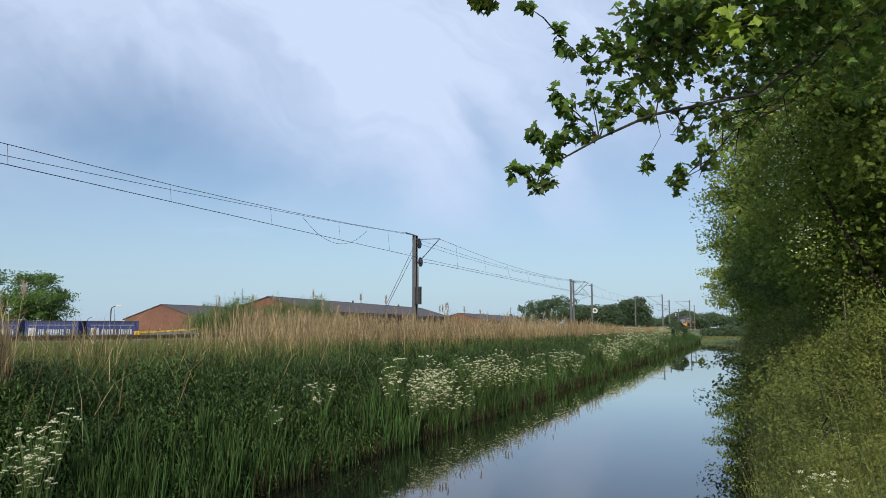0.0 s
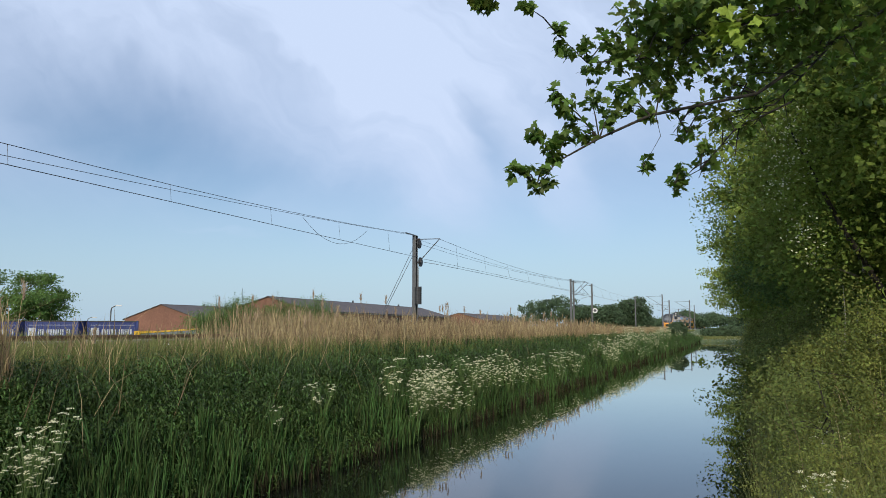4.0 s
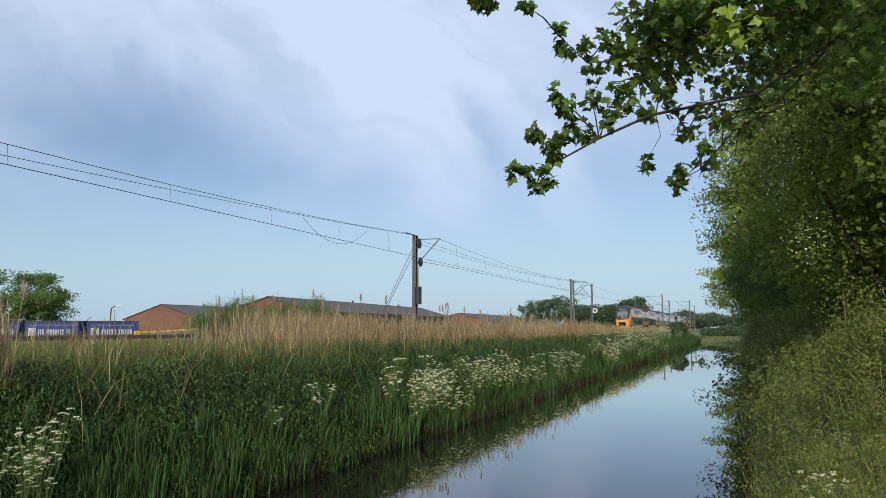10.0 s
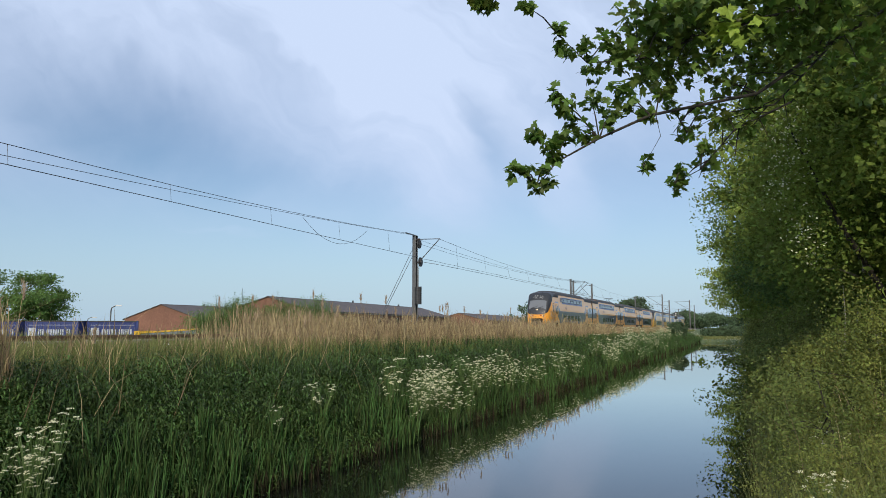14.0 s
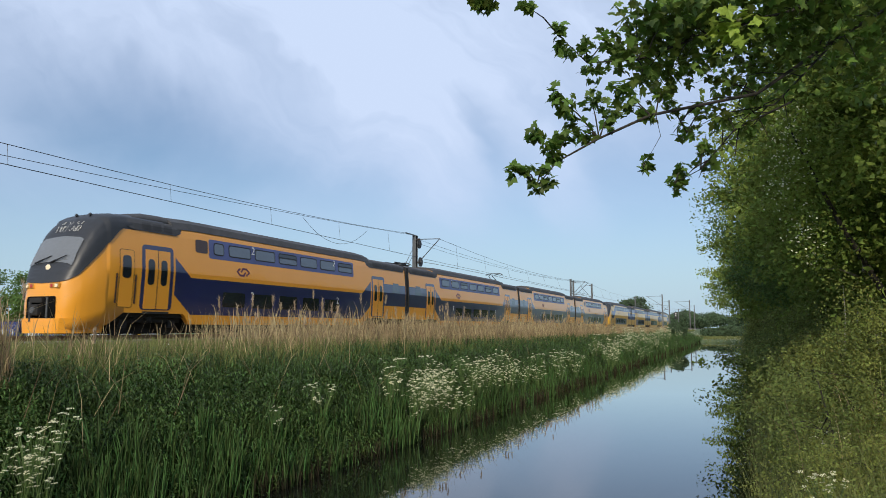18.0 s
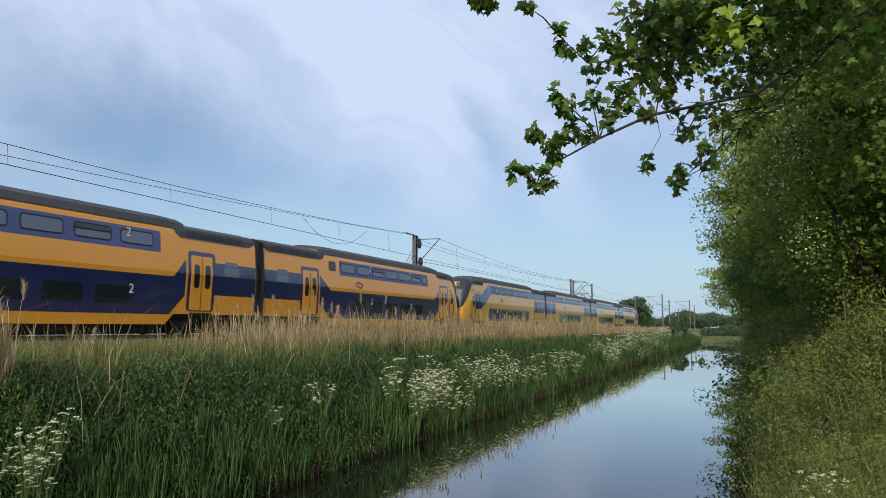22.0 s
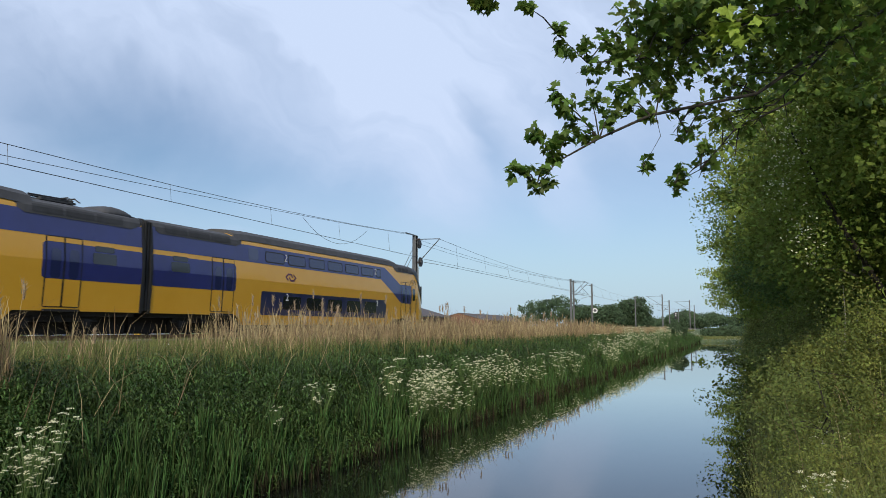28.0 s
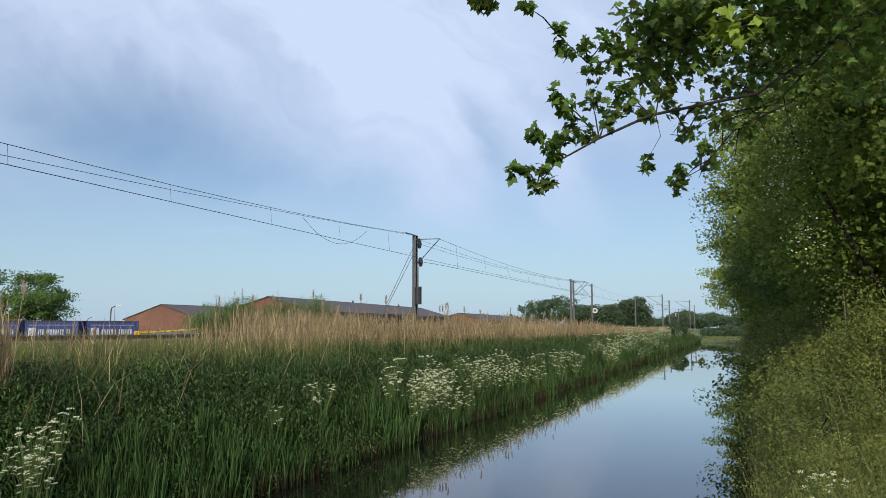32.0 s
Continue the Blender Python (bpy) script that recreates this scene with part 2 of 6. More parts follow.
l.new(bp.outputs["Normal"], mirror.inputs["Normal"])
l.new(bp.outputs["Normal"], gloss.inputs["Normal"])
l.new(gloss.outputs["Fac"], lift.inputs[0])
l.new(lift.outputs["Value"], blend.inputs["Fac"])
l.new(b.outputs["BSDF"], blend.inputs[1])
l.new(mirror.outputs["BSDF"], blend.inputs[2])
l.new(blend.outputs["Shader"], n["Material Output"].inputs["Surface"])
M["water"] = water

# ---- mesh helpers ----


def link(name, bm, mat, parent=None, label="", smooth=False):
    me = bpy.data.meshes.new(name)
    for f in bm.faces:
        f.smooth = smooth
    bm.to_mesh(me)
    bm.free()
    for m in (mat if isinstance(mat, (list, tuple)) else [mat]):
        me.materials.append(m)
    ob = new(name, me)
    ob.parent = parent
    if label:
        tagged(ob, label)
    return ob


def part(name, bm, mat, parent, label="", smooth=False):
    return link(name, bm, mat, parent, label, smooth)


def share(name, me, parent, m=None):
    ob = new(name, me)
    ob.parent = parent
    if m is not None:
        ob.matrix_basis = m
    return ob


def box(bm, x0, x1, y0, y1, z0, z1, bevel=0.0):
    got = bmesh.ops.create_cube(bm, size=1, matrix=Matrix.LocRotScale(((x0 + x1) / 2, (y0 + y1) / 2, (z0 + z1) / 2), None, (abs(x1 - x0), abs(y1 - y0), abs(z1 - z0))))
    if bevel:
        edges = {e for v in got["verts"] for e in v.link_edges}
        bmesh.ops.bevel(bm, geom=list(edges), offset=bevel, segments=2, affect="EDGES", profile=0.6)
    return bm


def boxed(x0, x1, y0, y1, z0, z1, bevel=0.0):
    return box(bmesh.new(), x0, x1, y0, y1, z0, z1, bevel)


def rod(bm, p, q, r0, r1=None, sides=8):
    p, q = Vector(p), Vector(q)
    d = q - p
    m = Matrix.Translation((p + q) / 2) @ d.to_track_quat("Z", "Y").to_matrix().to_4x4()
    bmesh.ops.create_cone(bm, cap_ends=True, segments=sides, radius1=r0, radius2=r0 if r1 is None else r1, depth=d.length, matrix=m)
    return bm


def tube(bm, points, radii, sides=6):
    """A bent, tapering round stick through the points."""
    pts = [Vector(p) for p in points]
    rings = []
    for i, p in enumerate(pts):
        d = (pts[min(i + 1, len(pts) - 1)] - pts[max(i - 1, 0)]).normalized()
        q = d.to_track_quat("Z", "Y")
        r = radii[i] if isinstance(radii, (list, tuple)) else radii
        rings.append([bm.verts.new(p + q @ Vector((r * math.cos(a), r * math.sin(a), 0))) for a in [k * math.tau / sides for k in range(sides)]])
    for a, c in zip(rings, rings[1:]):
        for k in range(sides):
            bm.faces.new((a[k], a[(k + 1) % sides], c[(k + 1) % sides], c[k]))
    bm.faces.new(rings[0][::-1])
    bm.faces.new(rings[-1])
    return bm


def sheet(name, verts, quads, mat, kind="stuff", label="", category="", parent=None):
    """One mesh from arrays of vertices and of faces with equally many corners."""
    verts, quads = np.asarray(verts, np.float32), np.asarray(quads, np.int32)
    me = bpy.data.meshes.new(name)
    me.vertices.add(len(verts))
    me.vertices.foreach_set("co", verts.ravel())
    k = quads.shape[1]
    me.loops.add(quads.size)
    me.loops.foreach_set("vertex_index", quads.ravel())
    me.polygons.add(len(quads))
    me.polygons.foreach_set("loop_start", np.arange(0, quads.size, k, dtype=np.int32))
    me.update(calc_edges=True)
    me.materials.append(mat)
    ob = new(name, me)
    ob.parent = parent
    if kind or label:
        tagged(ob, label, category, "", kind)
    return ob


rng = np.random.default_rng(7)
TO_LIGHT = np.array([0.12, -0.5, 0.86])   # leaves turn towards the sunny side


def unit(v):
    return v / np.maximum(np.linalg.norm(v, axis=-1, keepdims=True), 1e-9)


def blades(base, height, width, lean, bend=0.5):
    """Tapering ribbons: base (n, 3), the rest (n,). Returns vertices and quads (the tip is a narrow quad)."""
    n = len(base)
    a = rng.uniform(0, math.tau, n)
    side = np.stack([np.cos(a), np.sin(a), np.zeros(n)], 1) * (width / 2)[:, None]
    b = rng.uniform(0, math.tau, n)
    out = np.stack([np.cos(b), np.sin(b), np.zeros(n)], 1) * (lean * height)[:, None]
    up = np.zeros((n, 3))
    up[:, 2] = height
    mid = base + up * 0.55 + out * 0.35
    top = base + up * (1 - 0.25 * bend * lean[:, None]) + out
    v = np.stack([base - side, base + side, mid + side * 0.8, mid - side * 0.8, top + side * 0.12, top - side * 0.12], 1).reshape(-1, 3)
    i = np.arange(n)[:, None] * 6
    return v, np.concatenate([i + np.array([[0, 1, 2, 3]]), i + np.array([[3, 2, 4, 5]])])


def leaves(place, size, flat=0.5, slim=0.6):
    """Four-cornered leaves, pointed at both ends, turned at random; flat near 1 lays them all towards the light."""
    n = len(place)
    nor = unit(rng.normal(size=(n, 3)) * (1 - flat) + TO_LIGHT * flat * 1.5)
    t = unit(np.cross(nor, unit(rng.normal(size=(n, 3)))))
    s = np.cross(nor, t)
    size = np.asarray(size).reshape(-1, 1) * np.ones((n, 1))
    v = np.stack([place - t * size * 0.5, place + s * size * slim * 0.5 - nor * size * 0.06, place + t * size * 0.5, place - s * size * slim * 0.5 - nor * size * 0.06], 1).reshape(-1, 3)
    return v, np.arange(n)[:, None] * 4 + np.array([[0, 1, 2, 3]])


def joined(pairs):
    vs, fs, k = [], [], 0
    for v, f in pairs:
        vs.append(v)
        fs.append(f + k)
        k += len(v)
    return np.concatenate(vs), np.concatenate(fs)


# ---- ground and water ----
PROFILE = [(-2600, 0.4), (-400, 0.4), (-60, 0.4), (-38, 0.45), (-33, 0.95), (-29, 1.5), (-24, 1.6), (-20, 1.5), (-15.5, 1.5), (-10, 1.5), (-9, 1.5), (-8.2, 1.4), (-7.4, 1.15), (-6.75, 0.75), (-6.35, 0.35),
           (-6.05, 0.0), (-5.75, -0.7), (-3, -0.9), (-0.5, -0.7), (0.1, -0.05), (0.7, 0.35), (2.5, 0.65), (12, 0.75), (60, 0.8), (400, 0.8), (2600, 0.8)]
PX, PZ = np.array([p[0] for p in PROFILE]), np.array([p[1] for p in PROFILE])


def right_shift(y):
    """The near bank comes forward under the place where one stands."""
    return -1.5 * np.clip((6.5 - np.asarray(y, float)) / 3.0, 0, 1)


def ground_z(x, y):
    x, y = np.asarray(x, float), np.asarray(y, float)
    xs = np.where(x > -3, np.clip(x - right_shift(y), -3, None), x)
    z = np.interp(xs, PX, PZ)
    close = np.clip((y - 111) / 5, 0, 1)
    land = 0.4
    return np.where((xs > -9) & (xs < 1.5), z * (1 - close) + land * close, z)


ys = np.concatenate([[-2600, -900, -300, -120, -60, -30], np.arange(-20, 60, 1.0), np.arange(60, 150, 1.5), np.arange(150, 360, 8.0), [380, 430, 520, 700, 1000, 1600, 2600]])
xs = np.concatenate([[-2600, -1200, -500, -200, -100, -60, -45], np.arange(-36, -20, 1.0), np.arange(-20, 3, 0.35), np.arange(3, 14, 1.5), [20, 40, 80, 200, 600, 1400, 2600]])
gx, gy = np.meshgrid(xs, ys)
gz = ground_z(gx, gy) + np.where((gx > -20) & (gx < -7.2), 0.05, 0.0) * np.sin(gx * 1.7 + 0.6 * np.sin(gy * 0.9)) * np.sin(gy * 1.3 + gx)
gv = np.stack([gx, gy, gz], -1).reshape(-1, 3)
nx = len(xs)
gi = (np.arange(len(ys) - 1)[:, None] * nx + np.arange(nx - 1)[None, :]).reshape(-1, 1)
ground = sheet("ground", gv, gi + np.array([[0, 1, nx + 1, nx]]), M["soil"], "structure", "dark earth canal banks and flat land running to the horizon", "ground")
ground.data.materials.append(M["far_field"])
far = np.abs(gv[(gi[:, 0])][:, 0] + 10) > 28
ground.data.polygons.foreach_set("material_index", (far | (gv[gi[:, 0]][:, 1] > 112)).astype(np.int32))
ground.data.polygons.foreach_set("use_smooth", np.ones(len(gi), bool))

wx, wy = np.meshgrid([-6.6, -3, 0.9], [-2500, -100, 0, 40, 80, 116])
wv = np.stack([wx, wy, np.zeros_like(wx, float)], -1).reshape(-1, 3)
wi = (np.arange(5)[:, None] * 3 + np.arange(2)[None, :]).reshape(-1, 1)
sheet("water", wv, wi + np.array([[0, 1, 4, 3]]), M["water"], "structure", "still dark canal water mirroring the sky", "canal water")

# ---- track ----
bm = bmesh.new()
prof = [(-3.0, 1.45), (-1.9, 1.72), (1.9, 1.72), (3.0, 1.45)]
rows = [[bm.verts.new((TRACK + x, y, z)) for x, z in prof] for y in (-600, 1500)]
for k in range(3):
    bm.faces.new((rows[0][k], rows[0][k + 1], rows[1][k + 1], rows[1][k]))
tagged(link("ballast_bed", bm, M["ballast"]), "grey-brown crushed stone bed under the railway track", "track bed", "", "structure")
for s in (-1, 1):
    bm = bmesh.new()
    x = TRACK + s * 0.7525
    box(bm, x - 0.036, x + 0.036, -600, 1500, RAIL - 0.045, RAIL)
    box(bm, x - 0.009, x + 0.009, -600, 1500, RAIL - 0.14, RAIL - 0.045)
    box(bm, x - 0.07, x + 0.07, -600, 1500, RAIL - 0.16, RAIL - 0.14)
    tagged(link("rail", bm, M["steel"]), "rusty steel railway rail with a worn top", "rail", "", "structure")
bm = bmesh.new()
for k in range(230):
    y = -20 + k * 0.6
    box(bm, TRACK - 1.25, TRACK + 1.25, y - 0.13, y + 0.13, RAIL - 0.3, RAIL - 0.162)
tagged(link("sleepers", bm, M["sleeper"]), "grey concrete sleepers lying in the ballast", "sleepers", "", "stuff")

# ---- the train ----
HALF = [(0.0, 1.37), (0.43, 1.39), (2.05, 1.475), (2.54, 1.5), (3.30, 1.445), (4.0, 1.385), (4.28, 1.35), (4.6, 1.22), (4.8, 0.82), (4.88, 0.0)]
HZ, HW = [h[0] for h in HALF], [h[1] for h in HALF]


def half(z):
    return float(np.interp(z, HZ, HW))


def panel(points, side, off=0.006, depth=0.0):
    """A flat outline in (length, height) laid on the train's flank; with depth it gets a rim towards the body."""
    bm = bmesh.new()
    bm.faces.new([bm.verts.new((0, y, z)) for y, z in points])
    for z in HZ[1:-1]:
        bmesh.ops.bisect_plane(bm, geom=bm.verts[:] + bm.edges[:] + bm.faces[:], plane_co=(0, 0, z), plane_no=(0, 0, 1))
    rim = [e for e in bm.edges if e.is_boundary]
    if depth:
        got = bmesh.ops.extrude_edge_only(bm, edges=rim)
        for v in (g for g in got["geom"] if isinstance(g, bmesh.types.BMVert)):
            v.co.x = -depth
    for v in bm.verts:
        v.co.x = side * (half(v.co.z) + off + v.co.x)
    bmesh.ops.recalc_face_normals(bm, faces=bm.faces[:])
    for f in bm.faces:
        if f.normal.x * side < -0.5:
            bmesh.ops.reverse_faces(bm, faces=bm.faces[:])
            break
    return bm


def round_rect(y0, y1, z0, z1, r=0.12, seg=3, slant=0.0):
    pts = []
    for cy, cz, a0 in ((y1 - r, z1 - r, 0), (y0 + r, z1 - r, 90), (y0 + r, z0 + r, 180), (y1 - r, z0 + r, 270)):
        for k in range(seg + 1):
            a = radians(a0 + 90 * k / seg)
            pts.append((cy + r * math.cos(a), cz + r * math.sin(a)))
    return pts


def glyph(text, h):
    """A numeral as a flat mesh."""
    c = bpy.data.curves.new("numeral", "FONT")
    c.body, c.size, c.extrude = text, h * 1.4, 0.002
    ob = new("numeral_source", c)
    me = bpy.data.meshes.new_from_object(ob.evaluated_get(bpy.context.evaluated_depsgraph_get()))
    bpy.data.objects.remove(ob)
    me.materials.append(M["white"])
    return me


TWO, ONE = glyph("2", 0.36), glyph("1", 0.36)


def loft(sections):
    """Rings of equally many points, joined and closed at both ends."""
    bm = bmesh.new()
    rings = [[bm.verts.new(p) for p in s] for s in sections]
    n = len(rings[0])
    for a, c in zip(rings, rings[1:]):
        for k in range(n):
            bm.faces.new((a[k], a[(k + 1) % n], c[(k + 1) % n], c[k]))
    bm.faces.new(rings[0])
    bm.faces.new(rings[-1][::-1])
    bmesh.ops.recalc_face_normals(bm, faces=bm.faces[:])
    return bm


RINGZ = [0.86, 1.5, 2.05, 2.54, 3.0, 3.5, 4.0, 4.28, 4.6, 4.8]


def ring(y, low=0.86, top=4.86, wide=1.0):
    """A cross-section; with a low top the whole outline is squeezed, else only the roof."""
    pts = []
    for z in RINGZ:
        if top >= 4.4:
            h = z if z <= 4.0 else 4.0 + (z - 4.0) * (top - 4.0) / 0.86
        else:
            h = low + (z - 0.86) * (top - low) / 4.0
        if low < 0.86 and z == 0.86:
            h = low
        pts.append((wide * half(z), y, h))
    pts.append((0, y, top))
    return pts + [(-x, yy, z) for x, yy, z in pts[-2::-1]]


# the cab end: distance from the gangway, top, bottom, width
CAB = [(22.0, 4.66, 0.86, 1.0), (24.0, 4.64, 0.86, 1.0), (24.4, 4.62, 0.86, 1.0), (24.8, 4.57, 0.6, 1.0), (25.1, 4.48, 0.42, 0.995), (25.4, 4.28, 0.33, 0.98), (25.7, 3.94, 0.28, 0.955), (25.95, 3.52, 0.25, 0.92), (26.2, 3.05, 0.25, 0.87),
       (26.4, 2.58, 0.25, 0.8), (26.55, 2.25, 0.26, 0.71), (26.65, 2.02, 0.3, 0.6), (26.7, 1.85, 0.36, 0.5)]
CV = [c[0] for c in CAB]


def cab_skin(v, z):
    """Half the width of the cab at a place along it and a height."""
    top, low, wide = (float(np.interp(v, CV, [c[i] for c in CAB])) for i in (1, 2, 3))
    z = min(z, top)
    if top >= 4.4:
        zr = z if z <= 4.0 else 4.0 + (z - 4.0) * 0.86 / (top - 4.0)
    else:
        zr = 0.86 + (z - low) * 4.0 / (top - low)
    w = wide * half(zr) if zr < 4.8 else wide * half(4.8) * max(0.0, 4.86 - zr) / 0.06
    return w, z


def cab_panel(outline, Y, side, off, dense=0.12):
    """A patch of the cab's skin with a smooth outline in (v, z)."""
    bm = bmesh.new()
    bm.faces.new([bm.verts.new((0, v, z)) for v, z in outline])
    vs, zs = [p[0] for p in outline], [p[1] for p in outline]
    for axis, lo, hi in ((1, min(vs), max(vs)), (2, min(zs), max(zs))):
        k = lo + dense * 0.5
        while k < hi:
            co, no = [0, 0, 0], [0, 0, 0]
            co[axis], no[axis] = k, 1
            bmesh.ops.bisect_plane(bm, geom=bm.verts[:] + bm.edges[:] + bm.faces[:], plane_co=co, plane_no=no)
            k += dense
    for v in bm.verts:
        w, z = cab_skin(v.co.y, v.co.z)
        along = v.co.y
        v.co = (side * (w + (off if w > 0.02 else 0)), Y(along + off * (0.7 if along > 25.2 else 0)), z + (off if z > 2.2 else 0))
    bmesh.ops.remove_doubles(bm, verts=bm.verts[:], dist=0.003)
    bmesh.ops.dissolve_degenerate(bm, edges=bm.edges[:], dist=0.002)
    bmesh.ops.recalc_face_normals(bm, faces=bm.faces[:])
    return bm


def pantograph(root, at, raised, facing=1):
    p = bmesh.new()
    low = -0.22
    box(p, -0.75, 0.75, at - 0.7, at + 0.7, 4.88 + low, 4.95 + low)
    for s in (-1, 1):
        for t in (-0.6, 0.6):
            rod(p, (s * 0.6, at + t, 4.7 + low), (s * 0.6, at + t, 5.0 + low), 0.06)
    top = 5.62 if raised else 4.9
    if raised:
        elbow = (0, at - 0.95 * facing, 5.3)
        for s in (-0.3, 0.3):
            rod(p, (s, at + 0.5 * facing, 4.72), (s * 0.6, elbow[1], elbow[2]), 0.035)
            rod(p, (s * 0.6, elbow[1], elbow[2]), (s * 1.4, at + 0.25 * facing, top - 0.06), 0.025)
        y = at + 0.25 * facing
    else:
        for s in (-0.35, 0.35):
            rod(p, (s, at - 0.9, 4.8), (s, at + 0.9, 4.84), 0.035)
            rod(p, (s, at - 0.9, 4.86), (s, at + 0.6, 4.88), 0.028)
        y = at + 0.6
    for t in (-0.14, 0.14):
        rod(p, (-0.62, y + t, top), (0.62, y + t, top), 0.03)
        for s in (-1, 1):
            rod(p, (s * 0.62, y + t, top), (s * 0.88, y + t, top - 0.16), 0.025)
    part("pantograph", p, M["dark_metal"], root, "raised dark pantograph touching the wire" if raised else "folded dark pantograph")


def wheelset(parent, y):
    w = bmesh.new()
    for s in (-1, 1):
        bmesh.ops.create_cone(w, cap_ends=True, segments=24, radius1=0.46, radius2=0.46, depth=0.13, matrix=Matrix.Translation((s * 0.76, y, 0.46)) @ Euler((0, radians(90), 0)).to_matrix().to_4x4())
        bmesh.ops.create_cone(w, cap_ends=True, segments=16, radius1=0.13, radius2=0.1, depth=0.1, matrix=Matrix.Translation((s * 0.86, y, 0.46)) @ Euler((0, radians(90), 0)).to_matrix().to_4x4())
    rod(w, (-0.8, y, 0.46), (0.8, y, 0.46), 0.08)
    part("wheelset", w, M["under"], parent)


def bogie(root, y):
    b = bmesh.new()
    for s in (-1, 1):
        box(b, s * 1.02 - 0.07, s * 1.02 + 0.07, y - 1.75, y + 1.75, 0.5, 0.72, 0.03)
        for t in (-1.25, 1.25):
            box(b, s * 1.05 - 0.1, s * 1.05 + 0.1, y + t - 0.2, y + t + 0.2, 0.3, 0.62, 0.04)
        rod(b, (s * 1.05, y, 0.5), (s * 1.05, y, 0.9), 0.2, sides=12)
        rod(b, (s * 1.12, y - 0.9, 0.62), (s * 1.12, y - 0.2, 0.85), 0.05)
    box(b, -1.0, 1.0, y - 0.25, y + 0.25, 0.45, 0.8)
    bg = part("bogie", b, M["under"], root, "dark oily steel bogie")
    for t in (-1.25, 1.25):
        wheelset(bg, y + t)


def carriage(blue, kind, vent, stand, doors=(3.6, 4.95, 22.2, 23.5), panto=()):
    """kind: 'front' (cab at y = 0), 'rear' (cab at the far end) or 'mid'. v runs from the gangway."""
    end = kind != "mid"
    L = 27.5 if end else 26.75
    lead = "yellow" if blue else "orange"
    word = "faded yellow and blue" if blue else "clean orange and navy"
    root = tagged(new("train_carriage"), "%s double-deck railway %s" % (word, "cab carriage with dark mask" if end else "middle carriage between gangways"), "train carriage", "carriages of the passing train")
    Y = (lambda v: L - v) if kind == "front" else (lambda v: v)
    d0, d1, d2, d3 = doors

    def put(name, pts, mat, off=0.006, depth=0.0, parent=None, label=""):
        made = []
        for s in (1, -1):
            made.append(part(name, panel([(Y(v), z) for v, z in pts], s, off, depth), M[mat], parent or root, label))
        return made

    # body and nose
    stop = 24.7 if end else L - 0.16
    if end:
        secs = [ring(Y(v), top=t) for v, t in ((0.16, 4.58), (5.0, 4.62), (6.0, 4.84), (13, 4.84), (20.9, 4.84), (22.0, 4.66), (24.0, 4.64))]
        for v in np.arange(24.4, 26.701, 0.0575):
            t, low, w = (float(np.interp(v, CV, [c[i] for c in CAB])) for i in (1, 2, 3))
            secs.append(ring(Y(float(v)), low, t, w))
    else:
        secs = [ring(v, top=t) for v, t in ((0.16, 4.58), (4.7, 4.62), (5.7, 4.84), (13, 4.84), (L - 5.7, 4.84), (L - 4.7, 4.62), (stop, 4.58))]
    bm = loft(secs)
    for f in bm.faces:
        at = f.calc_center_median()
        if end and (L - at.y if kind == "front" else at.y) > 22.2 and at.z > (4.32 if (L - at.y if kind == "front" else at.y) < 24.0 else 4.05):
            f.material_index = 1
    body = part("body", bm, [M[lead], M["mask"]], root)
    if end:
        # the nose is rounded, the long flanks keep their creases
        turn = [i for i, p in enumerate(body.data.polygons) if (L - p.center.y if kind == "front" else p.center.y) > 24.3]
        for i in turn:
            body.data.polygons[i].use_smooth = True
        for e in body.data.edges:
            a, c = (body.data.vertices[k].co for k in e.vertices)
            if abs(a.y - c.y) > 1.0:
                e.use_edge_sharp = True
    # skirts between the bogies and under the cab
    lo, hi = 5.6, 21.3
    for s in (1, -1):
        part("skirt", panel([(Y(lo + 0.5), 0.43), (Y(hi - 0.45), 0.43), (Y(hi), 0.86), (Y(lo), 0.86)], s, 0.0, 0.25), M[lead], root)
    bm = boxed(-1.1, 1.1, Y(lo + 0.7), Y(hi - 0.7), 0.14, 0.9)
    part("underframe", bm, M["under"], root)
    bm = boxed(-1.25, 1.25, Y(0.2), Y(stop - 0.2), 0.7, 0.858)
    box(bm, -0.62, 0.62, Y(0.02), Y(26.2 if end else stop), 0.06, 0.7)
    part("floor_frame", bm, M["under"], root)
    if kind == "front" or (blue and not end):
        a, c, high = (20.5, 24.1, 4.86) if end else (L - 1.95, L - 0.4, 4.88)
        hump = []
        for f, up in ((0.0, 0.0), (0.1, 0.6), (0.25, 0.92), (0.5, 1.0), (0.75, 0.92), (0.9, 0.6), (1.0, 0.0)):
            top = 4.5 + (high - 4.5) * up
            hump.append([(x, Y(a + (c - a) * f), 4.45 + (top - 4.45) * h) for x, h in ((-1.15, 0.0), (-1.05, 0.6), (-0.75, 0.92), (0, 1.0), (0.75, 0.92), (1.05, 0.6), (1.15, 0.0))])
        part("air_conditioner", loft(hump), M["roof"], root, "grey rounded roof air conditioner", True)
    bogie(root, Y(3.6))
    bogie(root, Y(22.9 if end else L - 3.6))
    # roof
    top0, top1 = (6.3, 20.9) if end else (6.0, L - 6.0)
    bm = bmesh.new()
    rr = []
    for v, lift in ((top0 - 1.0, 0.0), (top0, 0.05), (top1, 0.05), (top1 + 1.1, 0.0)):
        z0 = 4.3
        pts = [(half(z) + 0.012, Y(v), z + lift) for z in (z0, 4.6, 4.8)] + [(0, Y(v), 4.885 + lift)]
        pts += [(-x, y, z) for x, y, z in pts[-2::-1]]
        rr.append([bm.verts.new(p) for p in pts])
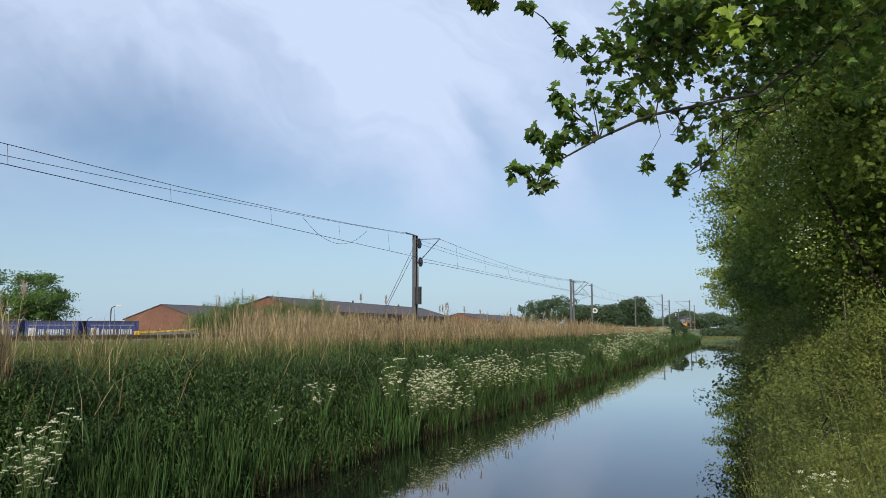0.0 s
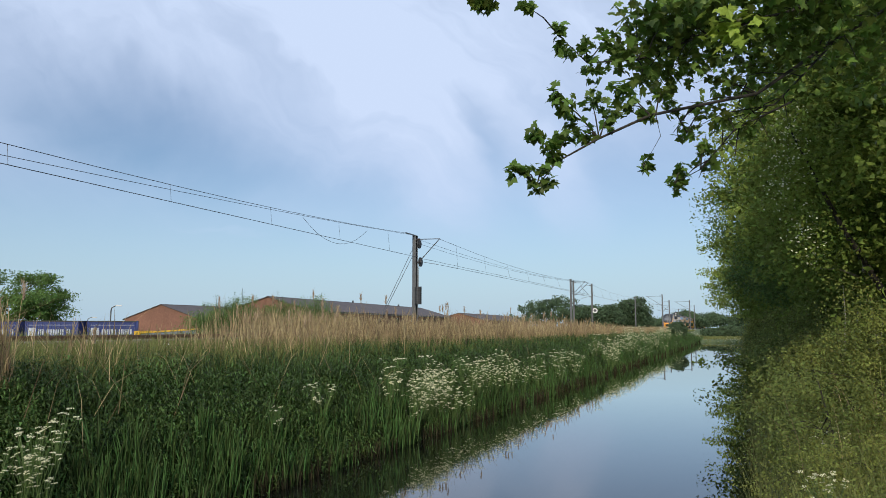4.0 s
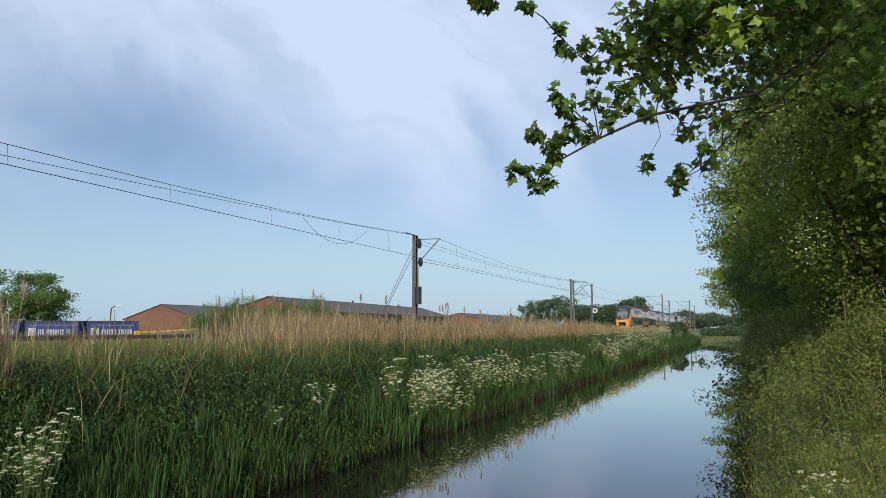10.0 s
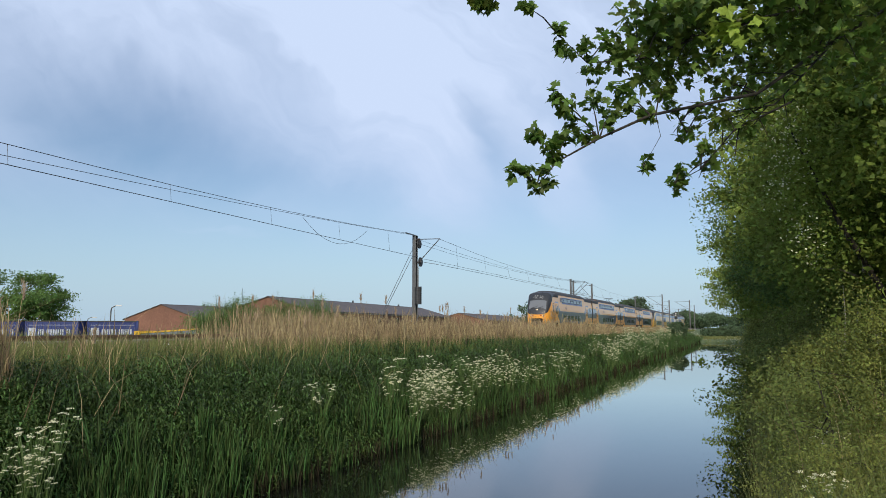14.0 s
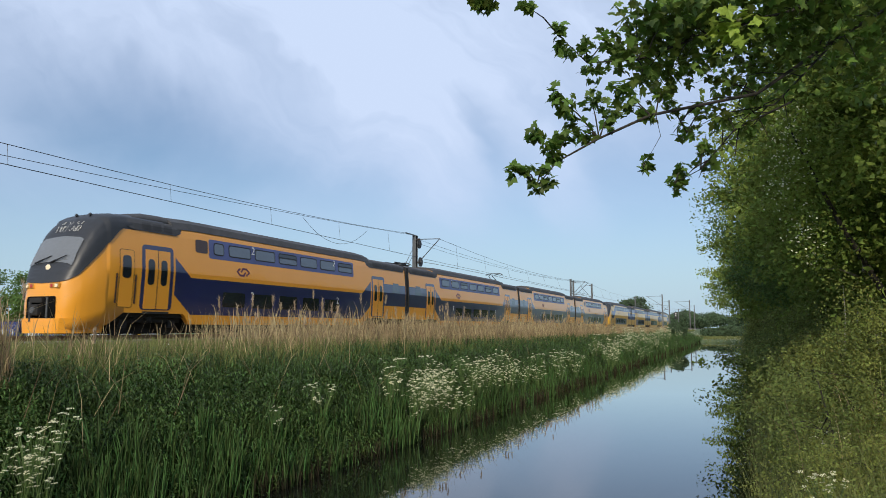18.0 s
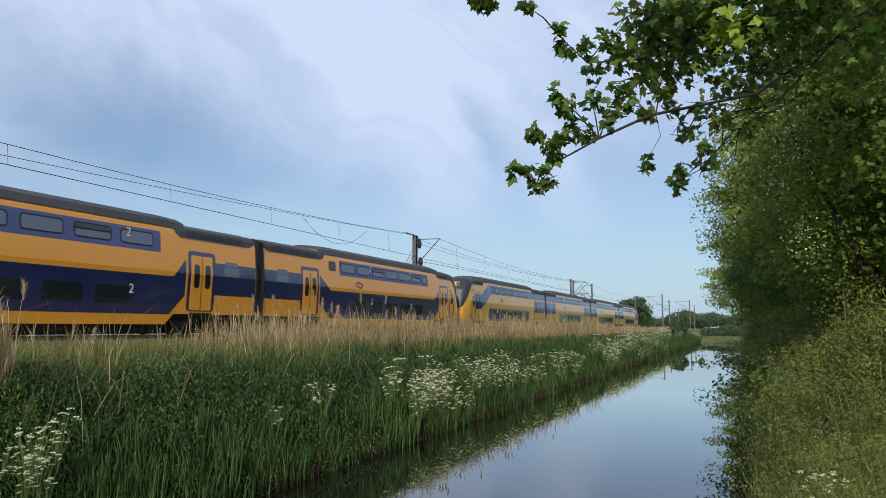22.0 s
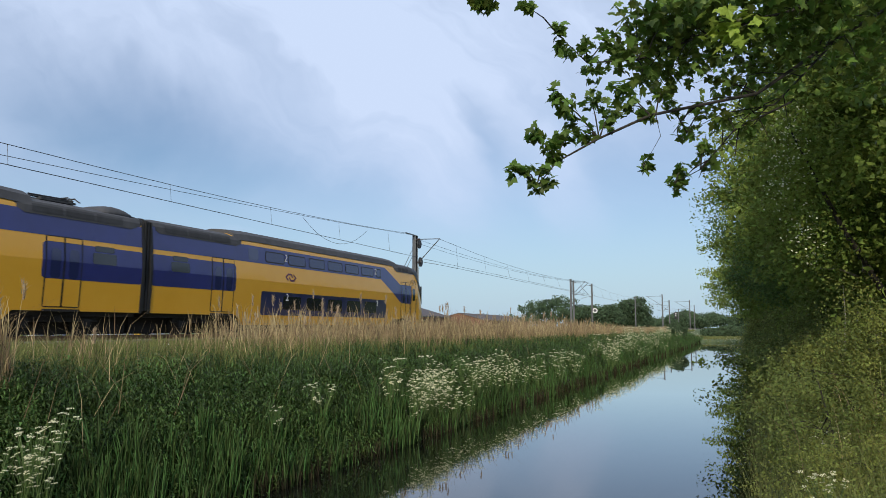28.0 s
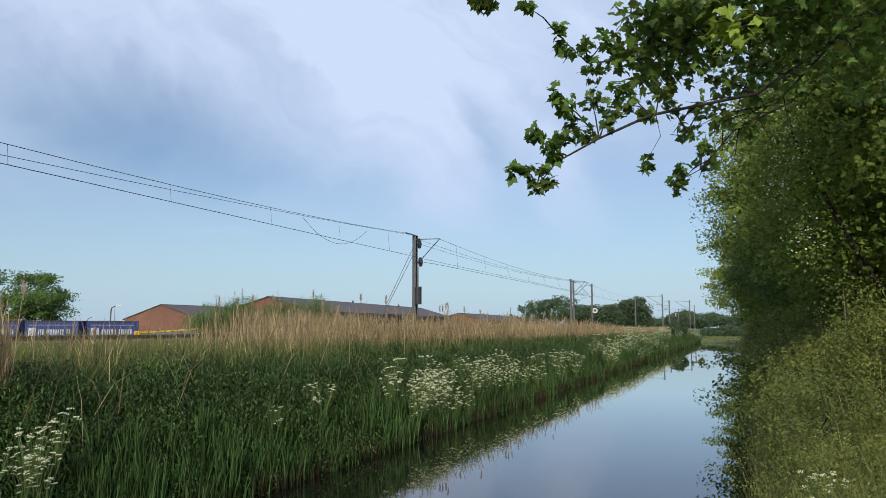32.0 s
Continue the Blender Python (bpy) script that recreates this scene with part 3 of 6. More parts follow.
    for a, c in zip(rr, rr[1:]):
        for k in range(len(a) - 1):
            bm.faces.new((a[k], a[k + 1], c[k + 1], c[k]))
    bm.faces.new(rr[0])
    bm.faces.new(rr[-1][::-1])
    bmesh.ops.recalc_face_normals(bm, faces=bm.faces[:])
    part("roof", bm, M["roof"], root, "dark grey sooty roof")
    zones = [(0.3, top0 - 0.45)] + ([(top1 + 0.6, 24.6)] if end else [(L - top0 + 0.45, L - 0.3)])
    for a, c in zones:
        bm = bmesh.new()
        rr = []
        low = 4.02
        for v in (a, a + 0.35, c - 0.5, c):
            d = -0.01 if v in (a, c) else 0.03
            zz = low + (0.16 if v in (a, c) else 0)
            pts = [(half(z) + d, Y(v), z) for z in (zz, 4.28)] + [((half(4.5) + d), Y(v), 4.44), (0.85, Y(v), 4.58 + d), (0, Y(v), 4.62 + d)]
            pts += [(-x, y, z) for x, y, z in pts[-2::-1]]
            rr.append([bm.verts.new(p) for p in pts])
        for p, q in zip(rr, rr[1:]):
            for k in range(len(p) - 1):
                bm.faces.new((p[k], p[k + 1], q[k + 1], q[k]))
        bm.faces.new(rr[0])
        bm.faces.new(rr[-1][::-1])
        bmesh.ops.recalc_face_normals(bm, faces=bm.faces[:])
        cover = part("roof_end_cover", bm, M["roof"], root, "dark grey equipment cover")
        for k in range(3):
            w = (c - a - 1.4) / 3
            for s in (1, -1):
                v0 = a + 0.6 + k * w
                part("grille", panel([(Y(v0), 4.1), (Y(v0 + w - 0.12), 4.1), (Y(v0 + w - 0.12), 4.36), (Y(v0), 4.36)], s, 0.045), M["roofbox"], cover)
    # livery
    c0, c1 = (6.35, 21.0) if end else (6.0, L - 5.6)
    if not blue:
        put("lower_blue_field", [(c0, 0.83), (c1 - 0.1, 0.83), (d2 - 0.3, 1.62), (d2 - 0.3, 3.13), (c1, 2.36), (c0, 2.36), (d1 + 0.3, 3.13), (d1 + 0.3, 1.62)], "navy", 0.005)
        put("end_blue_field", [(0.3, 1.7), (d0 - 0.16, 1.7), (d0 - 0.16, 3.1), (0.3, 3.1)], "navy", 0.005)
        if not end:
            put("end_blue_field", [(d3 + 0.16, 1.7), (L - 0.3, 1.7), (L - 0.3, 3.1), (d3 + 0.16, 3.1)], "navy", 0.005)
        w0, w1 = (7.35, 19.9) if end else (5.85, L - 6.3)
        band = put("window_band", round_rect(w0, w1, 3.28, 4.12, 0.1), "band", 0.005)
    else:
        w0, w1 = (7.2, 20.3) if end else (6.6, L - 6.6)
        stop_up = 19.6 if end else L
        if end:
            put("upper_blue_band", [(0.2, 3.36), (stop_up, 3.36), (d2 - 0.15, 2.0), (d3 + 0.2, 1.93), (d3 + 0.25, 2.2), (d3 + 0.25, 3.16), (d2 - 0.1, 3.16), (stop_up + 0.6, 4.15), (0.2, 4.15)], "blue", 0.005)
        else:
            put("upper_blue_band", [(0.2, 3.36), (L - 0.2, 3.36), (L - 0.2, 4.15), (0.2, 4.15)], "blue", 0.005)
            put("end_blue_field", round_rect(d2 - 0.14, L - 0.2, 1.93, 3.17, 0.15), "blue", 0.0055)
        put("end_blue_field", round_rect(0.2, d1 + 0.14, 1.93, 3.17, 0.15), "blue", 0.0055)
        put("end_roof_band", [(0.2, 4.15), (top0 - 1.2, 4.15), (top0 - 1.5, 4.26), (0.2, 4.26)], "blue", 0.005)
        band = put("lower_window_band", round_rect(w0, w1, 0.9, 2.04, 0.1), "navy", 0.0055)
    # windows of both decks
    n = 7
    if end:
        tops = [(7.55 + 1.9 * k, 9.05 + 1.9 * k) for k in range(6)] + [(18.95, 19.55)]
    else:
        tops = [(6.3 + 2.03 * k, 7.82 + 2.03 * k) for k in range(n)]
    lows = [(9.0 + 2.1 * k, 10.55 + 2.1 * k) for k in range(5)]
    split = (2, 5) if kind != "front" else (0, 3)
    for k, (a, c) in enumerate(tops):
        for s, owner in zip((1, -1), band if not blue else (root, root)):
            fr = part("window_seal", panel([(Y(v), z) for v, z in round_rect(a - 0.05, c + 0.05, 3.45, 4.0, 0.13)], s, 0.012), M["seal"], owner)
            if k in split and not blue:
                part("pane", panel([(Y(v), z) for v, z in round_rect(a, c, 3.5, 3.74, 0.09)], s, 0.017), M["pane"], owner)
                part("hopper_pane", panel([(Y(v), z) for v, z in round_rect(a, c, 3.8, 3.95, 0.06)], s, 0.019), M["dark_pane"], owner)
            else:
                part("pane", panel([(Y(v), z) for v, z in round_rect(a, c, 3.5, 3.95, 0.1)], s, 0.017), M["blue_pane" if blue else "pane"], owner)
    for a, c in lows:
        for s in (1, -1):
            part("lower_pane", panel([(Y(v), z) for v, z in round_rect(a, c, 1.2, 1.86, 0.1)], s, 0.012), M["dark_pane"], root)
    # inspection vent beside the upper windows
    if vent:
        put("vent", round_rect(vent, vent + 0.75, 3.47, 4.02, 0.1), "insulator" if not blue else "navy", 0.012)
    # doors
    for k, (a, c) in enumerate(((d0, d1), (d2, d3))):
        for s in (1, -1):
            if blue:
                fr = panel([(Y(v), z) for v, z in round_rect(a - 0.03, c + 0.03, 0.98, 3.38, 0.08)], s, 0.009)
            else:
                fr = panel([(Y(v), z) for v, z in round_rect(a - 0.18, c + 0.18, 0.98, 3.5, 0.16)], s, 0.009)
            frame_part = part("door_frame", fr, M["seal" if blue else "navy"], root)
            m = (a + c) / 2
            for p, q in ((a, m - 0.015), (m + 0.015, c)):
                if blue:
                    for z0, z1, paint in ((1.01, 1.93, lead), (1.94, 3.165, "blue"), (3.175, 3.34, lead)):
                        part("door_leaf", panel([(Y(p + 0.02), z0), (Y(q - 0.02), z0), (Y(q - 0.02), z1), (Y(p + 0.02), z1)], s, 0.016), M[paint], frame_part)
                else:
                    part("door_leaf", panel([(Y(v), z) for v, z in round_rect(p, q, 1.02, 3.32, 0.04)], s, 0.016, 0.01), M[lead], frame_part)
                part("door_pane", panel([(Y(v), z) for v, z in round_rect(p + 0.17, q - 0.13, 1.95, 2.95, 0.13)], s, 0.022), M["blue_pane" if blue else "dark_pane"], frame_part)
            part("door_gap", panel([(Y(m - 0.012), 1.0), (Y(m + 0.012), 1.0), (Y(m + 0.012), 3.32), (Y(m - 0.012), 3.32)], s, 0.024), M["seal"], frame_part)
            st = boxed(s * 1.3, s * 1.5, Y(a), Y(c), 0.84, 0.92)
            part("door_step", st, M["under"], frame_part)
    # small windows beside the gangway
    for a, lowz in ((0.0, 0),) + (((L - 3.8, 1),) if not end else ()):
        put("small_pane", round_rect(a + 1.25, a + 2.3, 2.55, 2.95, 0.07), "pane" if not blue else "dark_pane", 0.014)
        put("small_hopper_pane", round_rect(a + 1.35, a + 2.2, 3.0, 3.2, 0.05), "pane" if not blue else "dark_pane", 0.014)
    # painted emblem: a plain double chevron lozenge
    e = (16.6 if blue else 17.6) if kind == "front" else 9.6
    for s in (1, -1):
        em = part("emblem", panel([(Y(e - 0.5), 2.83), (Y(e - 0.24), 3.03), (Y(e + 0.06), 3.03), (Y(e + 0.2), 2.84), (Y(e + 0.12), 2.8), (Y(e), 2.94), (Y(e - 0.2), 2.94), (Y(e - 0.36), 2.83), (Y(e - 0.2), 2.72), (Y(e - 0.24), 2.63)], s, 0.006), M["emblem"], root)
        part("emblem_stripe", panel([(Y(e + 0.5), 2.83), (Y(e + 0.24), 2.63), (Y(e - 0.06), 2.63), (Y(e - 0.2), 2.82), (Y(e - 0.12), 2.86), (Y(e), 2.72), (Y(e + 0.2), 2.72), (Y(e + 0.36), 2.83), (Y(e + 0.2), 2.94), (Y(e + 0.24), 3.03)], s, 0.008), M["emblem"], em)
    # class numerals
    marks = ((9.2, 3.62), (18.1, 3.62), (18.05, 1.65), (9.3, 1.65)) if blue and kind == "front" else ((9.2, 3.62), (18.85, 3.62), (19.0, 1.65), (9.3, 1.65)) if blue else ((8.3, 3.72), (18.8, 3.72), (8.5, 1.65), (19.0, 1.6)) if not end else ((9.55, 3.72), (16.85, 3.72), (9.2, 1.65), (16.9, 1.6)) if kind == "front" else ((11.05, 3.72), (16.85, 3.72), (11.2, 1.72), (16.9, 1.6))
    ones = (18.8, 19.0) if panto and not blue else ()
    for v, z in marks if stand else ():
        for s in (1, -1):
            ob = share("numeral", ONE if v in ones else TWO, root, pose(s * (half(z + 0.2) + 0.03), Y(v) - s * 0.12, z, 90, 0, 90 * s))
    if not end and not blue and not panto:
        for k in range(4):
            put("fleet_number_bar", [(1.1 + 0.24 * k, 1.14), (1.26 + 0.24 * k, 1.14), (1.26 + 0.24 * k, 1.4), (1.1 + 0.24 * k, 1.4)], "navy", 0.008)
    # dark trim round the car's gangway ends, then the bellows
    for a in (0.15,) if end else (0.15, L - 0.27):
        part("end_trim", loft([ring(Y(a + k), 0.84, 4.64, 1.018) for k in (0.0, 0.12)]), M["seal"], root)
    bm = bmesh.new()
    for k in range(4):
        v = -0.02 + k * 0.06
        w = 1.45 if k % 2 else 1.4
        box(bm, -w, w, Y(v - 0.03), Y(v + 0.03), 0.95, 4.35 + (0.04 if k % 2 else 0))
    part("gangway_bellows", bm, M["seal"], root, "black folded rubber bellows")
    if not end:
        bm = bmesh.new()
        for k in range(4):
            v = L - 0.16 + k * 0.06
            w = 1.45 if k % 2 else 1.4
            box(bm, -w, w, v - 0.03, v + 0.03, 0.95, 4.35 + (0.04 if k % 2 else 0))
        part("gangway_bellows", bm, M["seal"], root, "black folded rubber bellows")
    if end:
        cab_front(root, Y, L, lead, -1 if kind == "front" else 1)
    for at, up in panto:
        pantograph(root, at, up, 1)
    return root


def cab_front(root, Y, L, lead, way):
    """Mask, windscreen, lamps, coupler and cab doors. way: -1 when the cab looks towards -y."""
    rim = [(22.4, 4.3), (23.6, 4.28), (24.3, 4.14), (24.75, 3.86), (25.15, 3.42), (25.5, 3.0), (25.85, 2.6), (26.2, 2.2), (26.5, 1.98), (26.7, 1.86)]
    glass_low = []
    for k in range(11):
        v = 25.93 + 0.047 * k
        top = float(np.interp(v, CV, [c[1] for c in CAB]))
        z = top
        while cab_skin(v, z)[0] < 0.98 and z > top - 1.2:
            z -= 0.01
        glass_low.append((v, z))
    for s in (1, -1):
        mask = part("cab_mask", cab_panel(rim + [(26.7, 2.6), (26.2, 3.3), (25.7, 4.1), (25.1, 4.6), (24.0, 4.8), (22.4, 4.8)], Y, s, 0.034, 0.0575), M["mask"], root, smooth=True)
        part("windscreen", cab_panel(glass_low + [(26.4, 2.8), (26.15, 3.2), (25.93, 3.6)], Y, s, 0.052, 0.0575), M["cab_pane"], mask, "sloping windscreen half, grey sky reflection in its colour", True)
    for x0, x1 in ((-0.75, -0.05), (0.0, 0.72)):
        part("wiper", tube(bmesh.new(), [(x0, Y(26.46), 2.6), (x0 + 0.4, Y(26.45), 2.72), (x1, Y(26.36), 2.86)], [0.03, 0.024, 0.014], 6), M["seal"], root)
    # sprayed strokes over the windscreen
    rnd = random.Random(5 if lead == "orange" else 9)
    top_at = lambda v: float(np.interp(v, CV, [c[1] for c in CAB])) + 0.05
    for row, (v0, v1, count) in enumerate(((25.52, 25.62, 5), (25.68, 25.82, 11)) if lead == "orange" else ((25.48, 25.84, 12), (25.55, 25.75, 9))):
        for k in range(count):
            x = -0.62 + 1.24 * (k + rnd.uniform(0.1, 0.6)) / count
            a, c = (v0, v1) if k % 2 else (v1, v0)
            x2 = x + rnd.uniform(-0.03, 0.12)
            mid = (a + c) / 2
            part("sprayed_stroke", tube(bmesh.new(), [(x, Y(a), top_at(a)), (x + rnd.uniform(-0.05, 0.1), Y(mid), top_at(mid)), (x2, Y(c), top_at(c))], 0.014 if lead == "orange" else 0.022, 4), M["scrawl" if lead == "orange" else "scrawl_yellow"], root)
    if lead != "orange":
        for k in range(7):
            v, z = 23.95 + 0.13 * k, 3.42 + 0.05 * (k % 3)
            for s in (1, -1):
                part("sprayed_stroke", panel([(Y(v), z - 0.14), (Y(v + 0.035), z - 0.13), (Y(v + 0.13), z + 0.12), (Y(v + 0.09), z + 0.12)], s, 0.012), M["under"], root)
    bm = bmesh.new()
    bmesh.ops.create_uvsphere(bm, u_segments=14, v_segments=8, radius=0.11, matrix=Matrix.Translation((0, Y(26.52), 2.42)) @ Matrix.Diagonal((1, 0.4, 1, 1)))
    part("top_lamp", bm, M["lit" if way < 0 and lead == "orange" else "lamp_glass"], root)
    # a solid block, not hollow: the pit's shade is its black colour
    bm = boxed(-0.74, 0.74, Y(26.1), Y(26.765), 0.5, 1.42, 0.16)
    hood = part("coupler_recess", bm, M["pit_shade"], root)
    part("coupler", boxed(-0.3, 0.16, Y(26.6), Y(26.98), 0.72, 1.1, 0.05), M["under"], hood)
    part("coupler_face", rod(bmesh.new(), (-0.07, Y(26.97), 0.9), (-0.07, Y(27.02), 0.9), 0.12, 0.1, 14), M["galvanised"], hood)
    part("cable_box", boxed(-0.42, 0.2, Y(26.7), Y(26.86), 1.16, 1.34, 0.03), M["under"], hood)
    part("hose", rod(bmesh.new(), (0.4, Y(26.8), 0.6), (0.4, Y(26.8), 1.35), 0.03), M["galvanised"], hood)
    part("hose", rod(bmesh.new(), (-0.4, Y(26.8), 0.5), (-0.36, Y(26.85), 1.2), 0.05), M["dark_metal"], hood)
    bm = loft([[(w * x, Y(v), z) for x, z in ((-1.0, 0.1), (1.0, 0.1), (1.1, 0.62), (-1.1, 0.62))] for v, w in ((25.2, 1.24), (25.9, 1.2), (26.4, 1.06), (26.72, 0.86), (26.82, 0.7))])
    part("snow_plough", bm, M[lead], root, smooth=False)
    for side in (-1, 1):
        bm = bmesh.new()
        box(bm, side * 0.39, side * 0.83, Y(26.52), Y(26.735), 1.66, 1.86, 0.05)
        housing = part("headlight", bm, M[lead], root, "pair of square lamps in a rounded housing")
        for x in (0.5, 0.72):
            part("lamp_rim", boxed(side * x - 0.095, side * x + 0.095, Y(26.6), Y(26.75), 1.675, 1.845, 0.03), M["lens"], housing)
            part("bulb_glass", boxed(side * x - 0.065, side * x + 0.065, Y(26.6), Y(26.757), 1.7, 1.82, 0.02), M["red" if x < 0.6 else "lit" if way < 0 and lead == "orange" else "insulator"], housing)
    for s in (1, -1):
        gap = part("cab_door", panel([(Y(v), z) for v, z in round_rect(24.05, 24.75, 1.05, 3.22, 0.08)], s, 0.010), M["under"], root)
        part("door_skin", panel([(Y(v), z) for v, z in round_rect(24.07, 24.73, 1.07, 3.2, 0.07)], s, 0.014), M[lead], gap)
        part("cab_door_pane", panel([(Y(v), z) for v, z in round_rect(24.2, 24.62, 2.15, 3.0, 0.14)], s, 0.020), M["dark_pane"], gap)
        for v in (23.95, 24.85):
            part("handrail_recess", panel([(Y(v - 0.04), 1.2), (Y(v + 0.04), 1.2), (Y(v + 0.04), 2.3), (Y(v - 0.04), 2.3)], s, 0.014), M["insulator"], gap)
    for x in (-0.35, 0.35):
        part("horn", rod(bmesh.new(), (x, Y(25.0), 4.42), (x, Y(25.2), 4.52), 0.04, 0.06), M["dark_metal"], root)


train = [
    (carriage(False, "front", 19.98, True), 0.0),
    (carriage(False, "mid", 0, True, (3.3, 4.6, 22.15, 23.45), ((1.2, False), (23.0, True))), 27.5),
    (carriage(False, "mid", 0, True, (3.3, 4.6, 22.15, 23.45)), 54.25),
    (carriage(False, "rear", 6.2, True), 81.1),
    (carriage(True, "front", 19.98, True, (3.6, 4.95, 22.45, 23.8)), 107.5),
    (carriage(True, "mid", 0, True, (3.3, 4.6, 22.15, 23.45)), 135.0),
    (carriage(True, "mid", 0, False, (3.3, 4.6, 22.35, 23.75), ((2.2, True), (23.3, False))), 161.75),
    (carriage(True, "rear", 6.2, True, (3.7, 5.15, 22.45, 23.8)), 188.5),
]
NOSE = [(0, 305), (6, 211.5), (9, 164), (11, 132), (13, 99.3), (16.5, 41.2), (17, 32.9), (18, 17.1), (19, 0.3), (20.5, -25.4), (21, -34.3), (22, -52.8), (23, -71), (24, -89.65), (25, -108.9), (28, -167.3), (29, -186.9), (32, -246.6)]
for car, offset in train:
    car.matrix_basis = pose(TRACK, NOSE[0][1] + offset, RAIL)

# ---- overhead line ----


def mast(x, y, top=9.95, label="grey steel railway mast beside the track", width=0.26):
    root = tagged(new("catenary_mast"), label, "mast", "masts of the overhead line")
    root.matrix_basis = pose(x, y, 0)
    z0 = float(ground_z(x, y)) - 0.2
    bm = bmesh.new()
    w = width / 2
    for s in (-1, 1):
        box(bm, -w, w, s * w - 0.014, s * w + 0.014, z0, top)
    box(bm, -0.012, 0.012, -w, w, z0, top)
    part("post", bm, M["galvanised"], root)
    part("footing", boxed(-0.35, 0.35, -0.35, 0.35, z0, z0 + 0.45, 0.04), M["sleeper"], root)
    part("cap", boxed(-w - 0.03, w + 0.03, -w - 0.03, w + 0.03, top, top + 0.05), M["galvanised"], root)
    return root


def cantilever(root, reach, high, low, tip=None):
    """An arm over the track, reach metres along x."""
    bm = bmesh.new()
    rod(bm, (0, 0, high), (reach, 0, high - 0.05), 0.035)
    part("top_tube", bm, M["galvanised"], root)
    part("strut", rod(bmesh.new(), (0.15 * reach, 0, low), (reach, 0, high - 0.02), 0.04), M["galvanised"], root)
    part("steady_arm", rod(bmesh.new(), (0.12 * reach, 0, low + 0.1), (reach * 0.95, 0, low - 0.25), 0.022), M["galvanised"], root)
    for z in (high, low):
        b = bmesh.new()
        s = 1 if reach > 0 else -1
        for k in range(4):
            rod(b, (s * (0.22 + 0.07 * k), 0, z), (s * (0.25 + 0.07 * k), 0, z), 0.08, sides=10)
        part("insulator", b, M["insulator"], root)


first = mast(-25.6, 55.3, 9.95, "tall grey steel tension mast with pulleys and a hanging weight", 0.34)
cantilever(first, 2.3, 9.68, 7.7)
for z, side in ((9.3, 0.3), (7.75, 0.42)):
    b = bmesh.new()
    bmesh.ops.create_cone(b, cap_ends=True, segments=20, radius1=0.4, radius2=0.4, depth=0.09, matrix=Matrix.Translation((side, 0.2, z)) @ Euler((0, radians(90), 0)).to_matrix().to_4x4())
    bmesh.ops.create_cone(b, cap_ends=True, segments=16, radius1=0.2, radius2=0.2, depth=0.2, matrix=Matrix.Translation((side, 0.2, z)) @ Euler((0, radians(90), 0)).to_matrix().to_4x4())
    part("tension_wheel", b, M["dark_metal"], first, "dark toothed tension pulley")
b = bmesh.new()
for k in range(9):
    rod(b, (0.42, -0.25, 4.15 + k * 0.165), (0.42, -0.25, 4.30 + k * 0.165), 0.3, sides=14)
part("tension_weight", b, M["dark_metal"], first, "stack of dark round weights")
part("weight_cable", rod(bmesh.new(), (0.42, -0.25, 5.6), (0.42, -0.1, 7.6), 0.03), M["galvanised"], first)
part("weight_guide", rod(bmesh.new(), (0.3, -0.1, 1.7), (0.3, -0.1, 7.3), 0.03), M["galvanised"], first)
part("back_stay", rod(bmesh.new(), (-0.1, -0.1, 9.0), (-1.2, -5.2, 1.8), 0.022), M["galvanised"], first)
part("back_stay", rod(bmesh.new(), (-0.1, -0.1, 8.4), (-1.2, -5.0, 1.8), 0.022), M["galvanised"], first)
b = boxed(-0.06, 0.06, -1.9, 0.0, 9.98, 10.06)
part("bracket", b, M["galvanised"], first)

for x, y, top, reach in ((-25.6, 115.3, 9.95, 2.4), (-25.9, 118.6, 9.9, 2.5), (-24.8, 128.7, 9.95, -2.0), (-25.0, 186, 9.9, 2.3), (-17.6, 177.5, 9.95, -3.6),
                         (-17.2, 190, 9.0, -3.2), (-14.0, 216, 9.9, -4.0), (-24.9, 250, 9.9, 2.3), (-15.5, 262, 9.9, -3.6), (-24.9, 315, 9.9, 2.3)):
    m = mast(x, y, top)
    cantilever(m, reach, top - 0.3, top - 2.3)

ring_sign = tagged(new("round_sign"), "small white round trackside sign on a mast bracket", "sign")
ring_sign.matrix_basis = pose(-24.3, 128.65, 5.2)
b = bmesh.new()
bmesh.ops.create_cone(b, cap_ends=True, segments=24, radius1=0.45, radius2=0.45, depth=0.04, matrix=Euler((radians(90), 0, 0)).to_matrix().to_4x4())
part("plate", b, M["white"], ring_sign)
b = bmesh.new()
bmesh.ops.create_cone(b, cap_ends=True, segments=20, radius1=0.28, radius2=0.28, depth=0.02, matrix=Matrix.Translation((0, -0.035, 0)) @ Euler((radians(90), 0, 0)).to_matrix().to_4x4())
part("dark_centre", b, M["galvanised"], ring_sign)
part("bracket", boxed(-0.5, -0.02, 0.02, 0.06, -0.04, 0.04), M["galvanised"], ring_sign)


def sagging(p, q, sag, n=14):
    p, q = Vector(p), Vector(q)
    return [p.lerp(q, k / n) - Vector((0, 0, sag * 4 * (k / n) * (1 - k / n))) for k in range(n + 1)]


